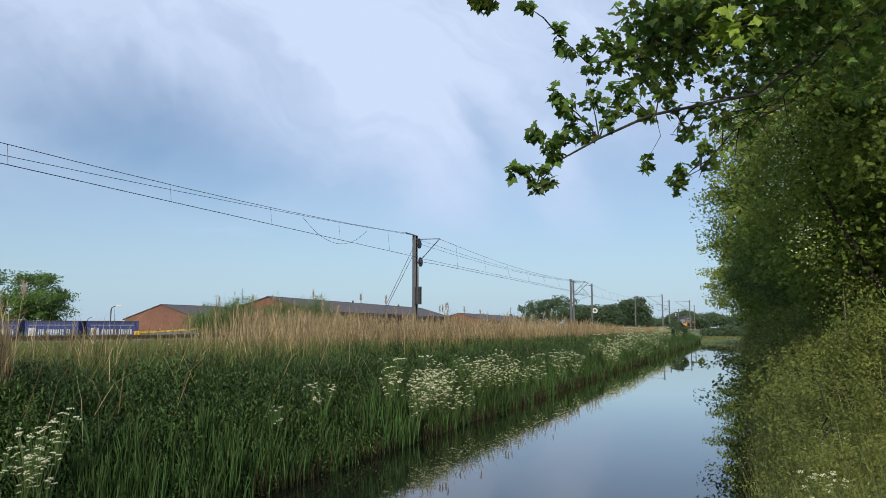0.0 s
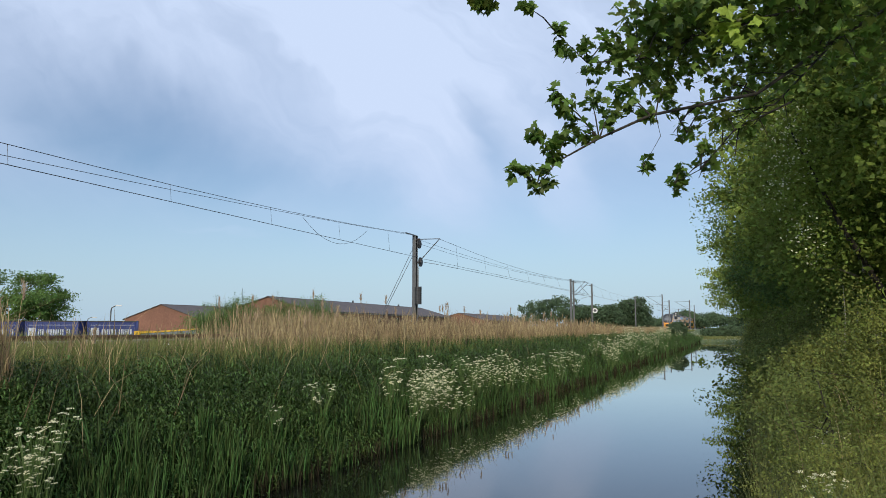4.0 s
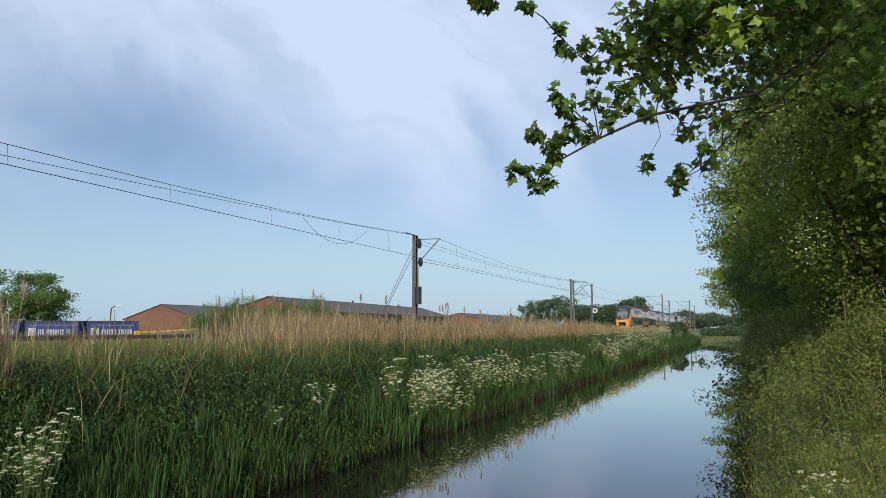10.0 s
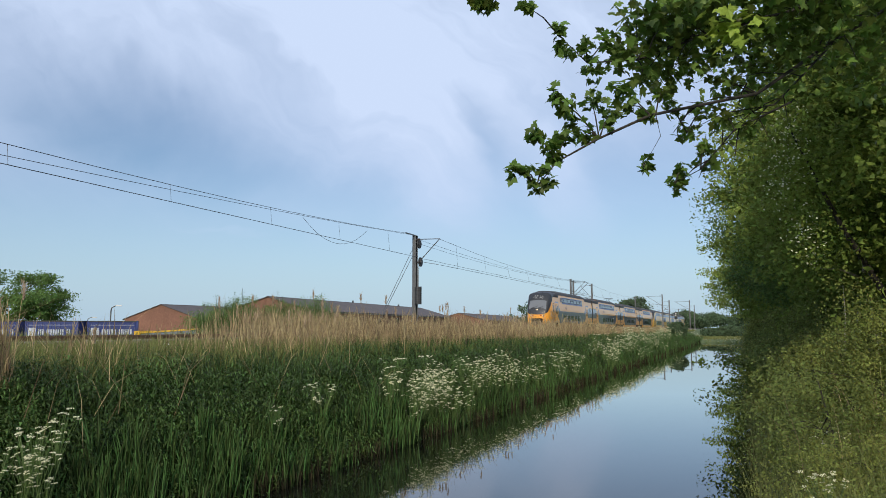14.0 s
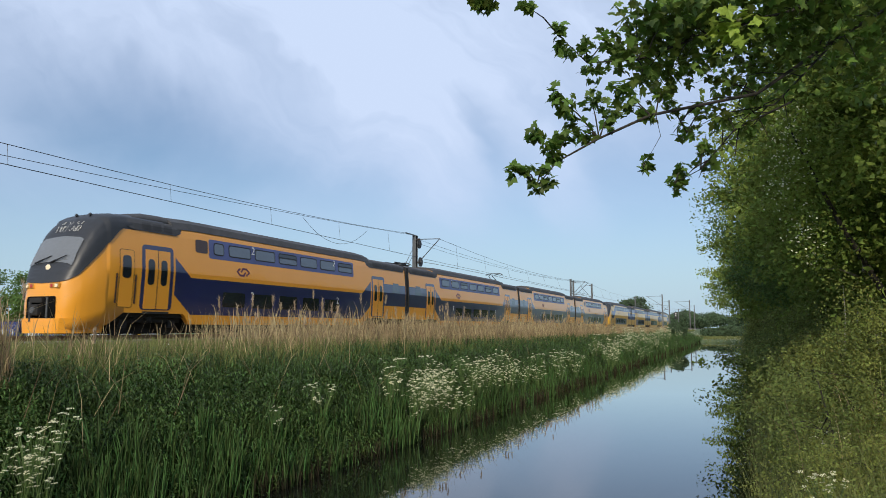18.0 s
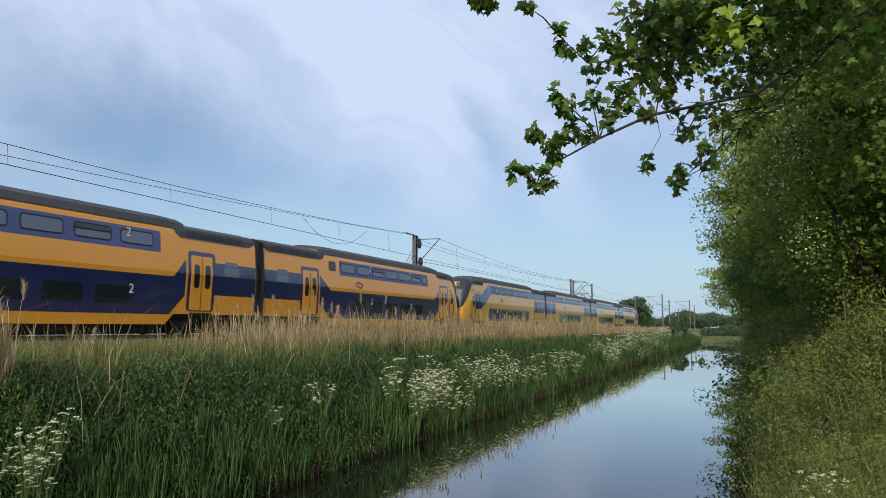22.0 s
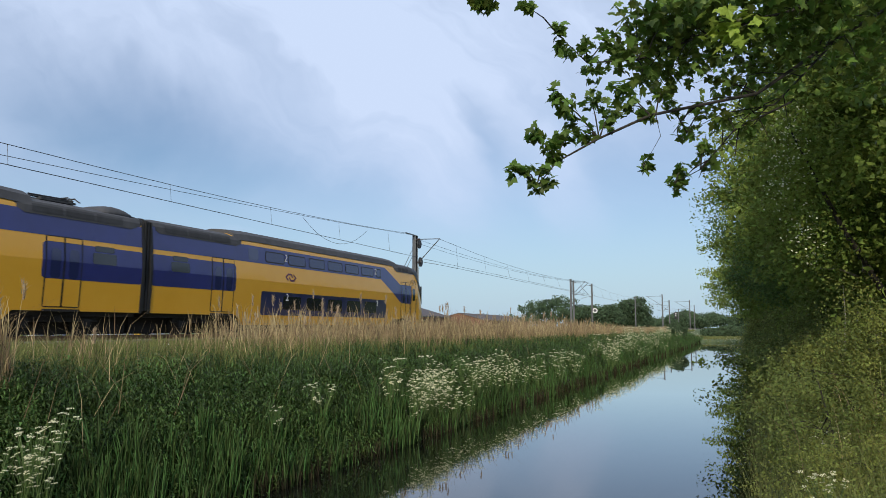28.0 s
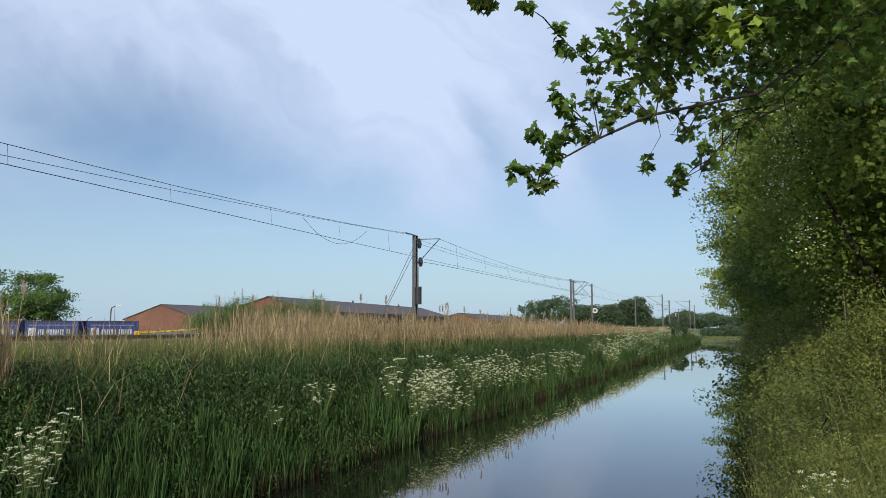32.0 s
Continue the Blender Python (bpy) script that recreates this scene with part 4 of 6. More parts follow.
def span(p, q, a, c, droppers, sag=0.5, radius=0.014):
    """A messenger from p to q over a contact wire from a to c, joined by droppers."""
    root = tagged(new("overhead_line"), "thin dark messenger and contact wires with droppers", "overhead wire", "spans of the overhead line")
    top, low = sagging(p, q, sag), sagging(a, c, 0.02)
    part("messenger_wire", tube(bmesh.new(), top, radius, 5), M["wire"], root)
    part("contact_wire", tube(bmesh.new(), low, radius * 1.15, 5), M["wire"], root)
    for k in range(droppers):
        f = (k + 0.5) / droppers
        i = min(int(f * 14), 13)
        u = top[i].lerp(top[i + 1], f * 14 - i)
        g = min(max((u.y - a[1]) / (c[1] - a[1]), 0.0), 0.999) * 14
        d = low[int(g)].lerp(low[int(g) + 1], g - int(g))
        part("dropper", tube(bmesh.new(), [u, d], radius * 0.6, 4), M["wire"], root)
    return root


spans = [
    span((-21.6, -12, 8.87), (-25.5, 53.6, 10.0), (-21.6, -12, 7.545), (-25.4, 55.3, 8.16), 8, 0.86),
    span((-22.6, -72, 8.75), (-21.6, -12, 8.87), (-22.6, -72, 7.62), (-21.6, -12, 7.545), 7, 0.55),
    span((-23.3, 55.3, 9.6), (-23.4, 115.3, 9.6), (-23.2, 55.3, 7.4), (-22.6, 115.3, 7.4), 8, 0.75),
    span((-23.4, 115.3, 9.6), (-23.2, 186, 9.6), (-22.6, 115.3, 7.4), (-22.9, 186, 7.4), 8, 0.75),
    span((-23.2, 186, 9.6), (-23.2, 250, 9.6), (-22.9, 186, 7.4), (-22.5, 250, 7.4), 7, 0.75),
    span((-23.2, 250, 9.6), (-23.2, 315, 9.6), (-22.5, 250, 7.4), (-22.9, 315, 7.4), 7, 0.75),
]


def spare(root, pts, r):
    part("messenger_wire", tube(bmesh.new(), pts, r, 5), M["wire"], root)


spare(spans[0], sagging((-21.6, -12, 7.3), (-25.4, 53.6, 9.9), 0.35), 0.012)
spare(spans[0], sagging((-24.2, 36.22, 8.79), (-24.8, 45.36, 9.17), 1.28, 10), 0.012)
spare(spans[1], [(-21.6, -12, 7.3), (-22.4, -72, 8.0)], 0.012)
spare(spans[2], sagging((-25.3, 55.6, 9.3), (-24.9, 115.3, 9.6), 0.5), 0.012)
spare(spans[2], sagging((-25.1, 55.6, 8.05), (-23.2, 115.3, 7.6), 0.0), 0.014)
spare(spans[2], sagging((-25.3, 55.6, 9.65), (-24.9, 115.3, 9.65), 0.55), 0.012)
# ---- buildings and yard beyond the railway ----


def hall(a, c, wide, ridge, eave, label, wall="brick"):
    """A long gabled building: its ridge runs from a to c (x, y)."""
    root = tagged(new("industrial_hall"), label, "building", "halls beyond the railway")
    d = Vector((c[0] - a[0], c[1] - a[1]))
    length, turn = d.length, math.degrees(math.atan2(d.y, d.x))
    root.matrix_basis = pose(a[0], a[1], 0.35, 0, 0, turn)
    e, r = eave - 0.35, ridge - 0.35
    for y in (-wide, wide):
        part("side_wall", boxed(0, length, y - 0.15, y + 0.15, 0, e), M[wall], root)
    for x in (0.0, length):
        bm = bmesh.new()
        pts = [(-wide, 0), (wide, 0), (wide, e), (0, r), (-wide, e)]
        lo = [bm.verts.new((x - 0.15, y, z)) for y, z in pts]
        hi = [bm.verts.new((x + 0.15, y, z)) for y, z in pts]
        bm.faces.new(lo)
        bm.faces.new(hi[::-1])
        for k in range(5):
            bm.faces.new((lo[k], lo[(k + 1) % 5], hi[(k + 1) % 5], hi[k]))
        bmesh.ops.recalc_face_normals(bm, faces=bm.faces[:])
        part("gable_wall", bm, M[wall], root)
    slope = math.atan2(r - e, wide)
    for s in (-1, 1):
        bm = bmesh.new()
        n = int(length / 5)
        run = math.hypot(wide + 0.5, (r - e) * (wide + 0.5) / wide)
        bmesh.ops.create_cube(bm, size=1, matrix=Matrix.Translation((length / 2, s * (wide + 0.5) / 2, r - math.tan(slope) * (wide + 0.5) / 2 + 0.12)) @ Euler((-s * slope, 0, 0)).to_matrix().to_4x4() @ Matrix.Diagonal((length + 0.8, run, 0.16, 1)))
        rf = part("roof_slope", bm, M["slate"], root)
        part("gutter", boxed(-0.4, length + 0.4, s * (wide + 0.5) - 0.1, s * (wide + 0.5) + 0.1, e - 0.3, e - 0.08), M["galvanised"], rf)
        for k in range(max(2, n // 2)):
            x = 4 + k * (length - 8) / max(1, n // 2 - 1)
            win = part("window", boxed(x - 1.2, x + 1.2, s * wide - 0.18, s * wide + 0.18, e - 2.2, e - 0.9), M["dark_pane"], root)
            part("window_frame", boxed(x - 0.04, x + 0.04, s * wide - 0.21, s * wide + 0.21, e - 2.2, e - 0.9), M["far_white"], win)
    part("ridge_cap", boxed(-0.4, length + 0.4, -0.25, 0.25, r + 0.08, r + 0.22), M["slate"], root)
    for k in (0.45, 0.8):
        part("vent_pipe", rod(bmesh.new(), (length * k, 0.6, r - 0.1), (length * k, 0.6, r + 0.8), 0.22), M["dark_metal"], root)
    return root


hall((-149.7, 155.4), (-150.5, 196), 13.0, 8.5, 4.6, "brown brick hall with a low dark gabled roof")
hall((-91.2, 124.5), (-99, 218.8), 10.0, 8.5, 5.6, "long brick hall with a grey-brown roof and dark windows")
hall((-120.1, 307.4), (-126, 402), 12.0, 8.7, 5.5, "distant brown brick hall with a pitched roof")


def lettering(root, x, length, z, high, rnd):
    """Unreadable pale lettering as bars of its size."""
    bm = bmesh.new()
    at = x
    while at < x + length:
        w = rnd.uniform(0.1, 0.2)
        box(bm, at, min(at + w, x + length), -0.03, 0.0, z, z + high)
        at += w + (0.35 if rnd.random() < 0.12 else 0.11)
    part("lettering_bars", bm, M["pale_bar"], root, "row of pale painted bars")


def container(a, c, label, seed):
    rnd = random.Random(seed)
    root = tagged(new("steel_container"), label, "container", "containers in the yard")
    d = Vector((c[0] - a[0], c[1] - a[1]))
    length = d.length
    root.matrix_basis = pose(a[0], a[1], 0.42, 0, 0, math.degrees(math.atan2(d.y, d.x)))
    part("box", boxed(0, length, 0.06, 2.4, 0.1, 2.55), M["container"], root)
    bm = bmesh.new()
    n = int(length / 0.55)
    for k in range(n):
        box(bm, k * 0.55 + 0.08, k * 0.55 + 0.36, 0.0, 0.07, 0.35, 2.35)
    part("side_ribs", bm, M["container"], root)
    part("top_rail", boxed(-0.03, length + 0.03, -0.03, 2.45, 2.45, 2.6, 0.03), M["dark_metal"], root)
    part("bottom_rail", boxed(-0.03, length + 0.03, -0.03, 2.45, 0.0, 0.2, 0.03), M["dark_metal"], root)
    for x in (0.0, length - 0.15):
        part("corner_post", boxed(x, x + 0.15, -0.04, 0.1, 0.0, 2.6), M["container"], root)
    part("emblem_block", boxed(0.4, 1.3, -0.045, -0.005, 0.75, 1.75), M["pale_bar"], root, "pale square emblem")
    part("pale_stripe", boxed(0.4, length - 0.4, -0.035, -0.005, 2.05, 2.1), M["pale_bar"], root)
    lettering(root, 1.6, length - 2.2, 0.95, 0.62, rnd)
    return root


container((-85.2, 57.7), (-79.6, 60.0), "navy blue steel container with a pale emblem and stripe", 2)
container((-78.95, 60.3), (-73.1, 62.7), "navy blue steel container with pale lettering bars", 3)
container((-73.0, 63.9), (-68.9, 67.7), "navy blue steel container with faded pale markings", 5)
bin_root = tagged(new("skip_container"), "low grey-blue tipper body with a yellow top rim", "tipper body")
bin_root.matrix_basis = pose(-67.6, 67.0, 0.22, 0, -3.1, -1.2)
part("tub", boxed(0, 10, 0, 2.4, 0.25, 1.25, 0.03), M["grey_panel"], bin_root)
part("rim", boxed(-0.1, 10.1, -0.12, 2.5, 1.25, 1.42, 0.03), M["container_end"], bin_root)
part("end_plate", boxed(-1.0, -0.1, -0.1, 2.4, 0.3, 1.6, 0.05), M["container_end"], bin_root, "yellow steel end plate")
for k in range(7):
    part("side_rib", boxed(0.7 + k * 1.4, 0.82 + k * 1.4, -0.08, 0.0, 0.28, 1.24), M["grey_panel"], bin_root)


def street_lamp(x, y, high, arm):
    root = tagged(new("street_lamp"), "thin grey street lamp with a curved arm", "street lamp", "street lamps of the yard")
    root.matrix_basis = pose(x, y, 0.4, 0, 0, 35)
    part("pole", tube(bmesh.new(), [(0, 0, 0), (0, 0, high - 0.6), (0.1, 0, high - 0.2), (0.45, 0, high), (arm, 0, high + 0.1)], [0.12, 0.09, 0.08, 0.07, 0.06], 8), M["galvanised"], root)
    part("lamp_head", boxed(arm - 0.1, arm + 0.7, -0.16, 0.16, high, high + 0.16, 0.05), M["far_white"], root)
    part("base", rod(bmesh.new(), (0, 0, 0), (0, 0, 0.8), 0.16), M["galvanised"], root)


street_lamp(-80.9, 74.6, 4.75, 0.7)
street_lamp(-112.0, 98.0, 3.6, 0.9)

signal = tagged(new("railway_signal"), "black railway signal post with a white-lit head", "signal")
signal.matrix_basis = pose(-12.95, 157.1, 0.9)
part("post", rod(bmesh.new(), (0, 0, 0), (0, 0, 3.2), 0.07), M["dark_metal"], signal)
part("head", boxed(-0.3, 0.3, -0.12, 0.12, 3.0, 4.5, 0.08), M["dark_metal"], signal)
for k in range(3):
    b = bmesh.new()
    bmesh.ops.create_cone(b, cap_ends=True, segments=14, radius1=0.13, radius2=0.13, depth=0.16, matrix=Matrix.Translation((0, -0.14, 3.3 + 0.42 * k)) @ Euler((radians(90), 0, 0)).to_matrix().to_4x4())
    part("lamp_hood", b, M["far_white" if k else "seal"], signal)

bag = bmesh.new()
bmesh.ops.create_icosphere(bag, subdivisions=3, radius=0.2)
for v in bag.verts:
    v.co *= 1 + 0.35 * noise.noise(v.co * 9)
    v.co.z *= 0.45
    v.co.x *= 1.2
bag_ob = tagged(link("plastic_bag", bag, M["white"]), "crumpled white plastic bag lying in the grass", "litter")
bag_ob.matrix_basis = pose(-17.0, 18.0, 1.62)
# ---- trees ----


def strewn(n, x0, x1, y0, y1, far=1.0):
    """Random places, thinning with distance along y."""
    y = y0 * (y1 / y0) ** (rng.random(n) ** far)
    x = rng.uniform(x0, x1, n)
    return x, y


def on_ground(x, y, lift=0.0):
    return np.stack([x, y, ground_z(x, y) + lift], 1)


def crown_points(centre, radii, clumps, per, spread, low=-1.0, rough=0.14, layer=0.6):
    """Clumps of leaves near the skin of an uneven ellipsoid, with gaps."""
    c = np.array(centre)
    r = np.array(radii)
    d = unit(rng.normal(size=(clumps, 3)))
    d = d[d[:, 2] > low]
    k = len(d)
    wobble = 1 + rough * (np.sin(d[:, 0] * 5 + centre[1]) * np.cos(d[:, 1] * 4 + centre[0]) + np.clip(rng.normal(size=k), -1, 1) * 0.5)
    dist = (0.45 + 0.55 * rng.random(k) ** 0.45) * wobble
    mids = c + d * r * dist[:, None]
    size = spread * (0.6 + 0.8 * rng.random(k))
    off = np.clip(rng.normal(size=(k, per, 3)), -1.7, 1.7) * np.array([1, 1, layer]) * size[:, None, None]
    return mids, (mids[:, None, :] + off).reshape(-1, 3)


def tree(name, x, y, high, radii, clumps, per, leaf, mat, label, group, trunk=0.2, bark="bark", lift=0.55, spread=0.45, lean=(0, 0), low=-1.0, slim=0.6, hang=0.0, limbs=9, rough=0.14):
    z0 = float(ground_z(x, y))
    root = tagged(new(name), label, "tree" if high > 4 else "shrub", group)
    root.matrix_basis = pose(x, y, z0)
    centre = (lean[0], lean[1], high * lift + (high - high * lift - radii[2]) * 0.5 + 0.0)
    mids, pts = crown_points(centre, radii, clumps, per, spread, low, rough, 0.34 if name == "bank_tree" else 0.6)
    if hang:
        pts[:, 2] -= hang * rng.random(len(pts)) ** 2
    pts = pts[pts[:, 2] > 0.05]
    bm = bmesh.new()
    top = Vector((lean[0], lean[1], high * 0.86))
    path = [Vector((0, 0, -0.2)), Vector((lean[0] * 0.1 + trunk * 0.4, lean[1] * 0.1, high * 0.2)), Vector((lean[0] * 0.4 - trunk * 0.5, lean[1] * 0.4, high * 0.5)), top]
    tube(bm, path, [trunk * 1.25, trunk, trunk * 0.7, trunk * 0.15], 8)
    part("trunk", bm, M[bark], root)
    for k in range(min(limbs, len(mids))):
        m = Vector(mids[int(k * len(mids) / limbs)])
        f = 0.25 + 0.5 * (k / limbs)
        i = min(int(f * 3), 2)
        start = path[i].lerp(path[i + 1], f * 3 - i)
        mid = start.lerp(m, 0.5) + Vector((0, 0, 0.12 * (m - start).length))
        part("limb", tube(bmesh.new(), [start, mid, m], [trunk * 0.42, trunk * 0.25, trunk * 0.07], 6), M[bark], root)
    sizes = leaf * (0.6 + 0.8 * rng.random(len(pts)))
    v, q = leaves(pts, sizes, 0.5, slim)
    sheet("crown", v, q, M[mat], "", "", "", root)
    return root


BANK = "trees along the near bank"
row = [  # x, y, height, crown radius across, along
    (3.6, 13.0, 8.0, 2.5, 3.2), (4.0, 19.0, 9.8, 3.2, 3.4), (3.9, 27.0, 11.0, 3.9, 4.2), (4.3, 36.0, 11.6, 4.7, 4.6), (4.6, 47.0, 11.0, 5.0, 5.0),
    (4.8, 60.0, 11.0, 5.8, 6.0), (5.2, 76.0, 11.0, 6.6, 7.0), (6.0, 95.0, 11.0, 8.0, 8.0)]
for k, (x, y, h, rx, ry) in enumerate(row):
    near = y < 40
    birch = k == 3
    tree("bank_tree", x, y, h, (rx, ry, h * (0.37 if y < 50 else 0.42)), 430 if near else 340, 170 if near else 100, 0.115 if y < 22 else 0.13 if near else 0.22, "willow" if birch else "foliage",
         "tall birch with drooping light green twigs on the bank" if birch else "broad-leaved bank tree in dense dark green leaf", BANK, 0.16, "birch" if birch else "bark", 0.5,
         0.4 if near else 0.55, (-0.5, 0), -0.95, 0.55, 1.0 if birch else 0.15)
# mostly unseen trees added as shade casters, some set back to let sun through
for k, (x, y) in enumerate(((17.0, 2.0), (18.5, -8.0), (19.5, -18.0), (20.5, -30.0), (21.0, -42.0), (9.0, 17.0), (9.5, 30.0), (9.0, 44.0), (10.0, 58.0), (10.0, 78.0), (21.5, -54.0))):
    tree("bank_tree", x, y, 10.5 + (k % 3), (4.5, 5.5, 5.0), 420, 34, 0.26, "foliage", "broad-leaved tree added mostly out of view to cast shade", BANK, 0.2, "bark", 0.5, 0.5)
for x, y in ((9.0, 112.0), (13.0, 125.0), (11.0, 140.0), (15.0, 160.0)):
    tree("bank_tree", x, y, 9.0, (5.0, 6.0, 4.2), 260, 30, 0.4, "foliage", "distant round-topped tree at the bend of the canal", BANK, 0.2)

leaning = tagged(new("birch_trunk"), "thin crooked pale birch stem among the shrubs", "tree", BANK)
leaning.matrix_basis = pose(2.08, 13.57, 0.55)
part("trunk", tube(bmesh.new(), [(0.12, 0.05, -0.2), (0.00, 0.00, 1.11), (-0.14, -0.24, 1.74), (-0.29, -0.58, 2.22), (-0.32, -0.75, 2.61), (-0.48, -1.10, 3.20)], [0.05, 0.048, 0.044, 0.036, 0.026, 0.012], 8), M["birch"], leaning)
for p, q, r in (((-0.31, -0.72, 2.40), (-1.09, -1.71, 2.53), 0.02), ((-0.71, -1.17, 1.14), (-0.68, -1.30, 2.28), 0.012), ((-0.51, -0.65, 1.13), (-0.42, -0.74, 2.18), 0.011), ((-0.32, -1.34, 1.16), (-0.22, -1.48, 1.81), 0.009)):
    p, q = Vector(p), Vector(q)
    part("twig", tube(bmesh.new(), [p, p.lerp(q, 0.5) + Vector((0.03, 0, 0.05)), q], [r, r * 0.8, r * 0.35], 6), M["birch"], leaning)

# shrubs of the near bank
KINDS = (("shrub", "yellow-green bramble shrub on the bank"), ("hazel", "light green young hazel on the bank"), ("shrub", "olive bramble thicket with thin stems"), ("foliage", "green hawthorn shrub on the bank"))
for k in range(34):
    y = 5.6 * math.exp(k * 0.078)
    side = k % 2
    x = ((1.55 if side else 2.5) if y < 9 else (1.0 if side else 2.0)) + 0.3 * math.sin(k * 2.3) + 0.008 * y
    h = ((0.95 if side else 1.6) if y < 9 else (1.55 if side else 1.95)) + 0.3 * math.sin(k * 1.7) + 0.012 * y
    size = 0.024 if y < 9 else 0.032 if y < 14 else 0.055 if y < 30 else 0.1
    if y < 8.5:
        h *= 0.5
    mat, label = KINDS[(k * 5 + k // 3) % 4]
    tree("bank_shrub", x, y, h, (0.85, 0.55 + 0.035 * y, h * 0.58), 80 if y < 16 else 110, 190 if y < 9 else 150 if y < 14 else 90, size * 1.15, mat, label, "shrubs of the near bank",
         0.02, "bark", 0.4, 0.15, (-0.2, 0), -0.9, 0.5, 0.08, 8, 0.4)
for x, y, h in ((3.5, 12.3, 2.6), (3.4, 15.5, 3.6), (2.9, 21.0, 4.2), (3.2, 29.0, 4.5), (3.6, 40.0, 5.0), (3.4, 52.0, 5.0)):
    tree("bank_shrub", x, y, h, (1.3, 1.5 + 0.02 * y, h * 0.5), 170, 120 if y < 20 else 90, 0.06 if y < 20 else 0.11, "hazel" if y < 18 else "foliage", "tall olive green hazel shrub under the trees" if y < 18 else "tall dark green hazel shrub under the trees", "shrubs of the near bank",
         0.05, "bark", 0.45, 0.17, (-0.3, 0), -0.95, 0.65, 0.1, 9, 0.25)
# overhanging twig with leaves low over the water
tree("bank_shrub", 0.85, 17.0, 1.5, (0.65, 0.8, 0.4), 22, 60, 0.08, "foliage", "leafy twigs leaning over the water", "shrubs of the near bank", 0.02, "bark", 0.45, 0.12, (-0.75, -0.5), -0.9, 0.6, 0.0, 6, 0.4)
# pale dead stems among the shrubs
x, y = strewn(420, 0.5, 3.4, 8.0, 45)
stems = blades(on_ground(x, y), 0.6 + 0.9 * rng.random(len(x)), 0.005 + 0.0002 * y, rng.uniform(0.05, 0.7, len(x)))
sheet("dead_stems", *stems, M["reed"], "stuff", "pale dead stalks among the shrubs", "stalks")
# hawthorn blossom
spots = np.array([(0.66, 10.4, 4.9), (0.53, 10.3, 4.65), (0.6, 10.4, 4.3), (0.5, 10.3, 4.0), (0.7, 10.4, 3.6), (0.74, 10.4, 4.42), (0.82, 10.4, 3.3)])
pts = (spots[:, None, :] + np.clip(rng.normal(size=(7, 60, 3)), -1.6, 1.6) * np.array([0.13, 0.2, 0.17])).reshape(-1, 3)
may = tagged(new("hawthorn"), "flowering hawthorn with small white blossom", "tree", "shrubs of the near bank")
part("trunk", tube(bmesh.new(), [(2.6, 12.6, 0.5), (2.2, 12.4, 2.2), (1.3, 11.2, 3.6), (0.7, 10.5, 4.8)], [0.07, 0.055, 0.035, 0.01], 7), M["bark"], may)
sheet("blossom", *leaves(pts, 0.034, 0.5, 0.9), M["flower"], "", "small white blossom", "", may)
pts = (spots[:, None, :] + np.array([0.1, 0.15, -0.05]) + np.clip(rng.normal(size=(7, 420, 3)), -1.7, 1.7) * np.array([0.26, 0.3, 0.26])).reshape(-1, 3)
sheet("crown", *leaves(pts, 0.055, 0.3, 0.7), M["foliage"], "", "", "", may)

# ---- maple bough over the water ----
maple = tagged(new("maple_bough"), "overhanging maple bough with lobed green leaves", "maple branch")
tree_root = Vector((3.4, 10.2, 7.0))
BOUGHS = [
    [(2.12, 9.01, 6.01), (0.96, 7.76, 5.02), (0.2, 6.8, 4.27), (-0.62, 5.81, 3.89), (-0.95, 5.35, 3.62), (-1.2, 5.02, 3.39), (-1.31, 4.87, 3.19)],
    [(1.78, 8.32, 5.88), (0.52, 7.04, 5.08), (-0.19, 6.31, 4.69), (-0.7, 5.78, 4.35), (-1.04, 5.42, 4.25), (-1.19, 5.14, 4.38)],
    [(0.96, 7.76, 5.02), (0.35, 7.18, 4.26), (-0.09, 6.68, 4.09), (-0.38, 6.34, 3.86)],
    [(0.5, 7.36, 4.32), (0.0, 6.82, 3.97), (-0.29, 6.49, 3.56), (-0.49, 6.3, 3.42)],
    [(-0.58, 5.82, 3.89), (-0.55, 5.84, 3.72), (-0.67, 5.68, 3.45)],
]
for k, pts in enumerate(BOUGHS):
    if k < 2:
        pts = [tuple(tree_root + Vector((0, 0, 0.4 * k)))] + pts
    r0 = (0.024, 0.02, 0.011, 0.010, 0.005)[k]
    part("bough", tube(bmesh.new(), pts, [r0 * (1 - 0.88 * i / (len(pts) - 1)) for i in range(len(pts))], 7), M["bark"], maple)
part("maple_stem", tube(bmesh.new(), [(4.2, 11.0, 0.4), (3.9, 10.8, 3.0), (3.4, 10.2, 7.0), (3.2, 10.0, 8.6)], [0.2, 0.17, 0.11, 0.04], 9), M["bark"], maple)


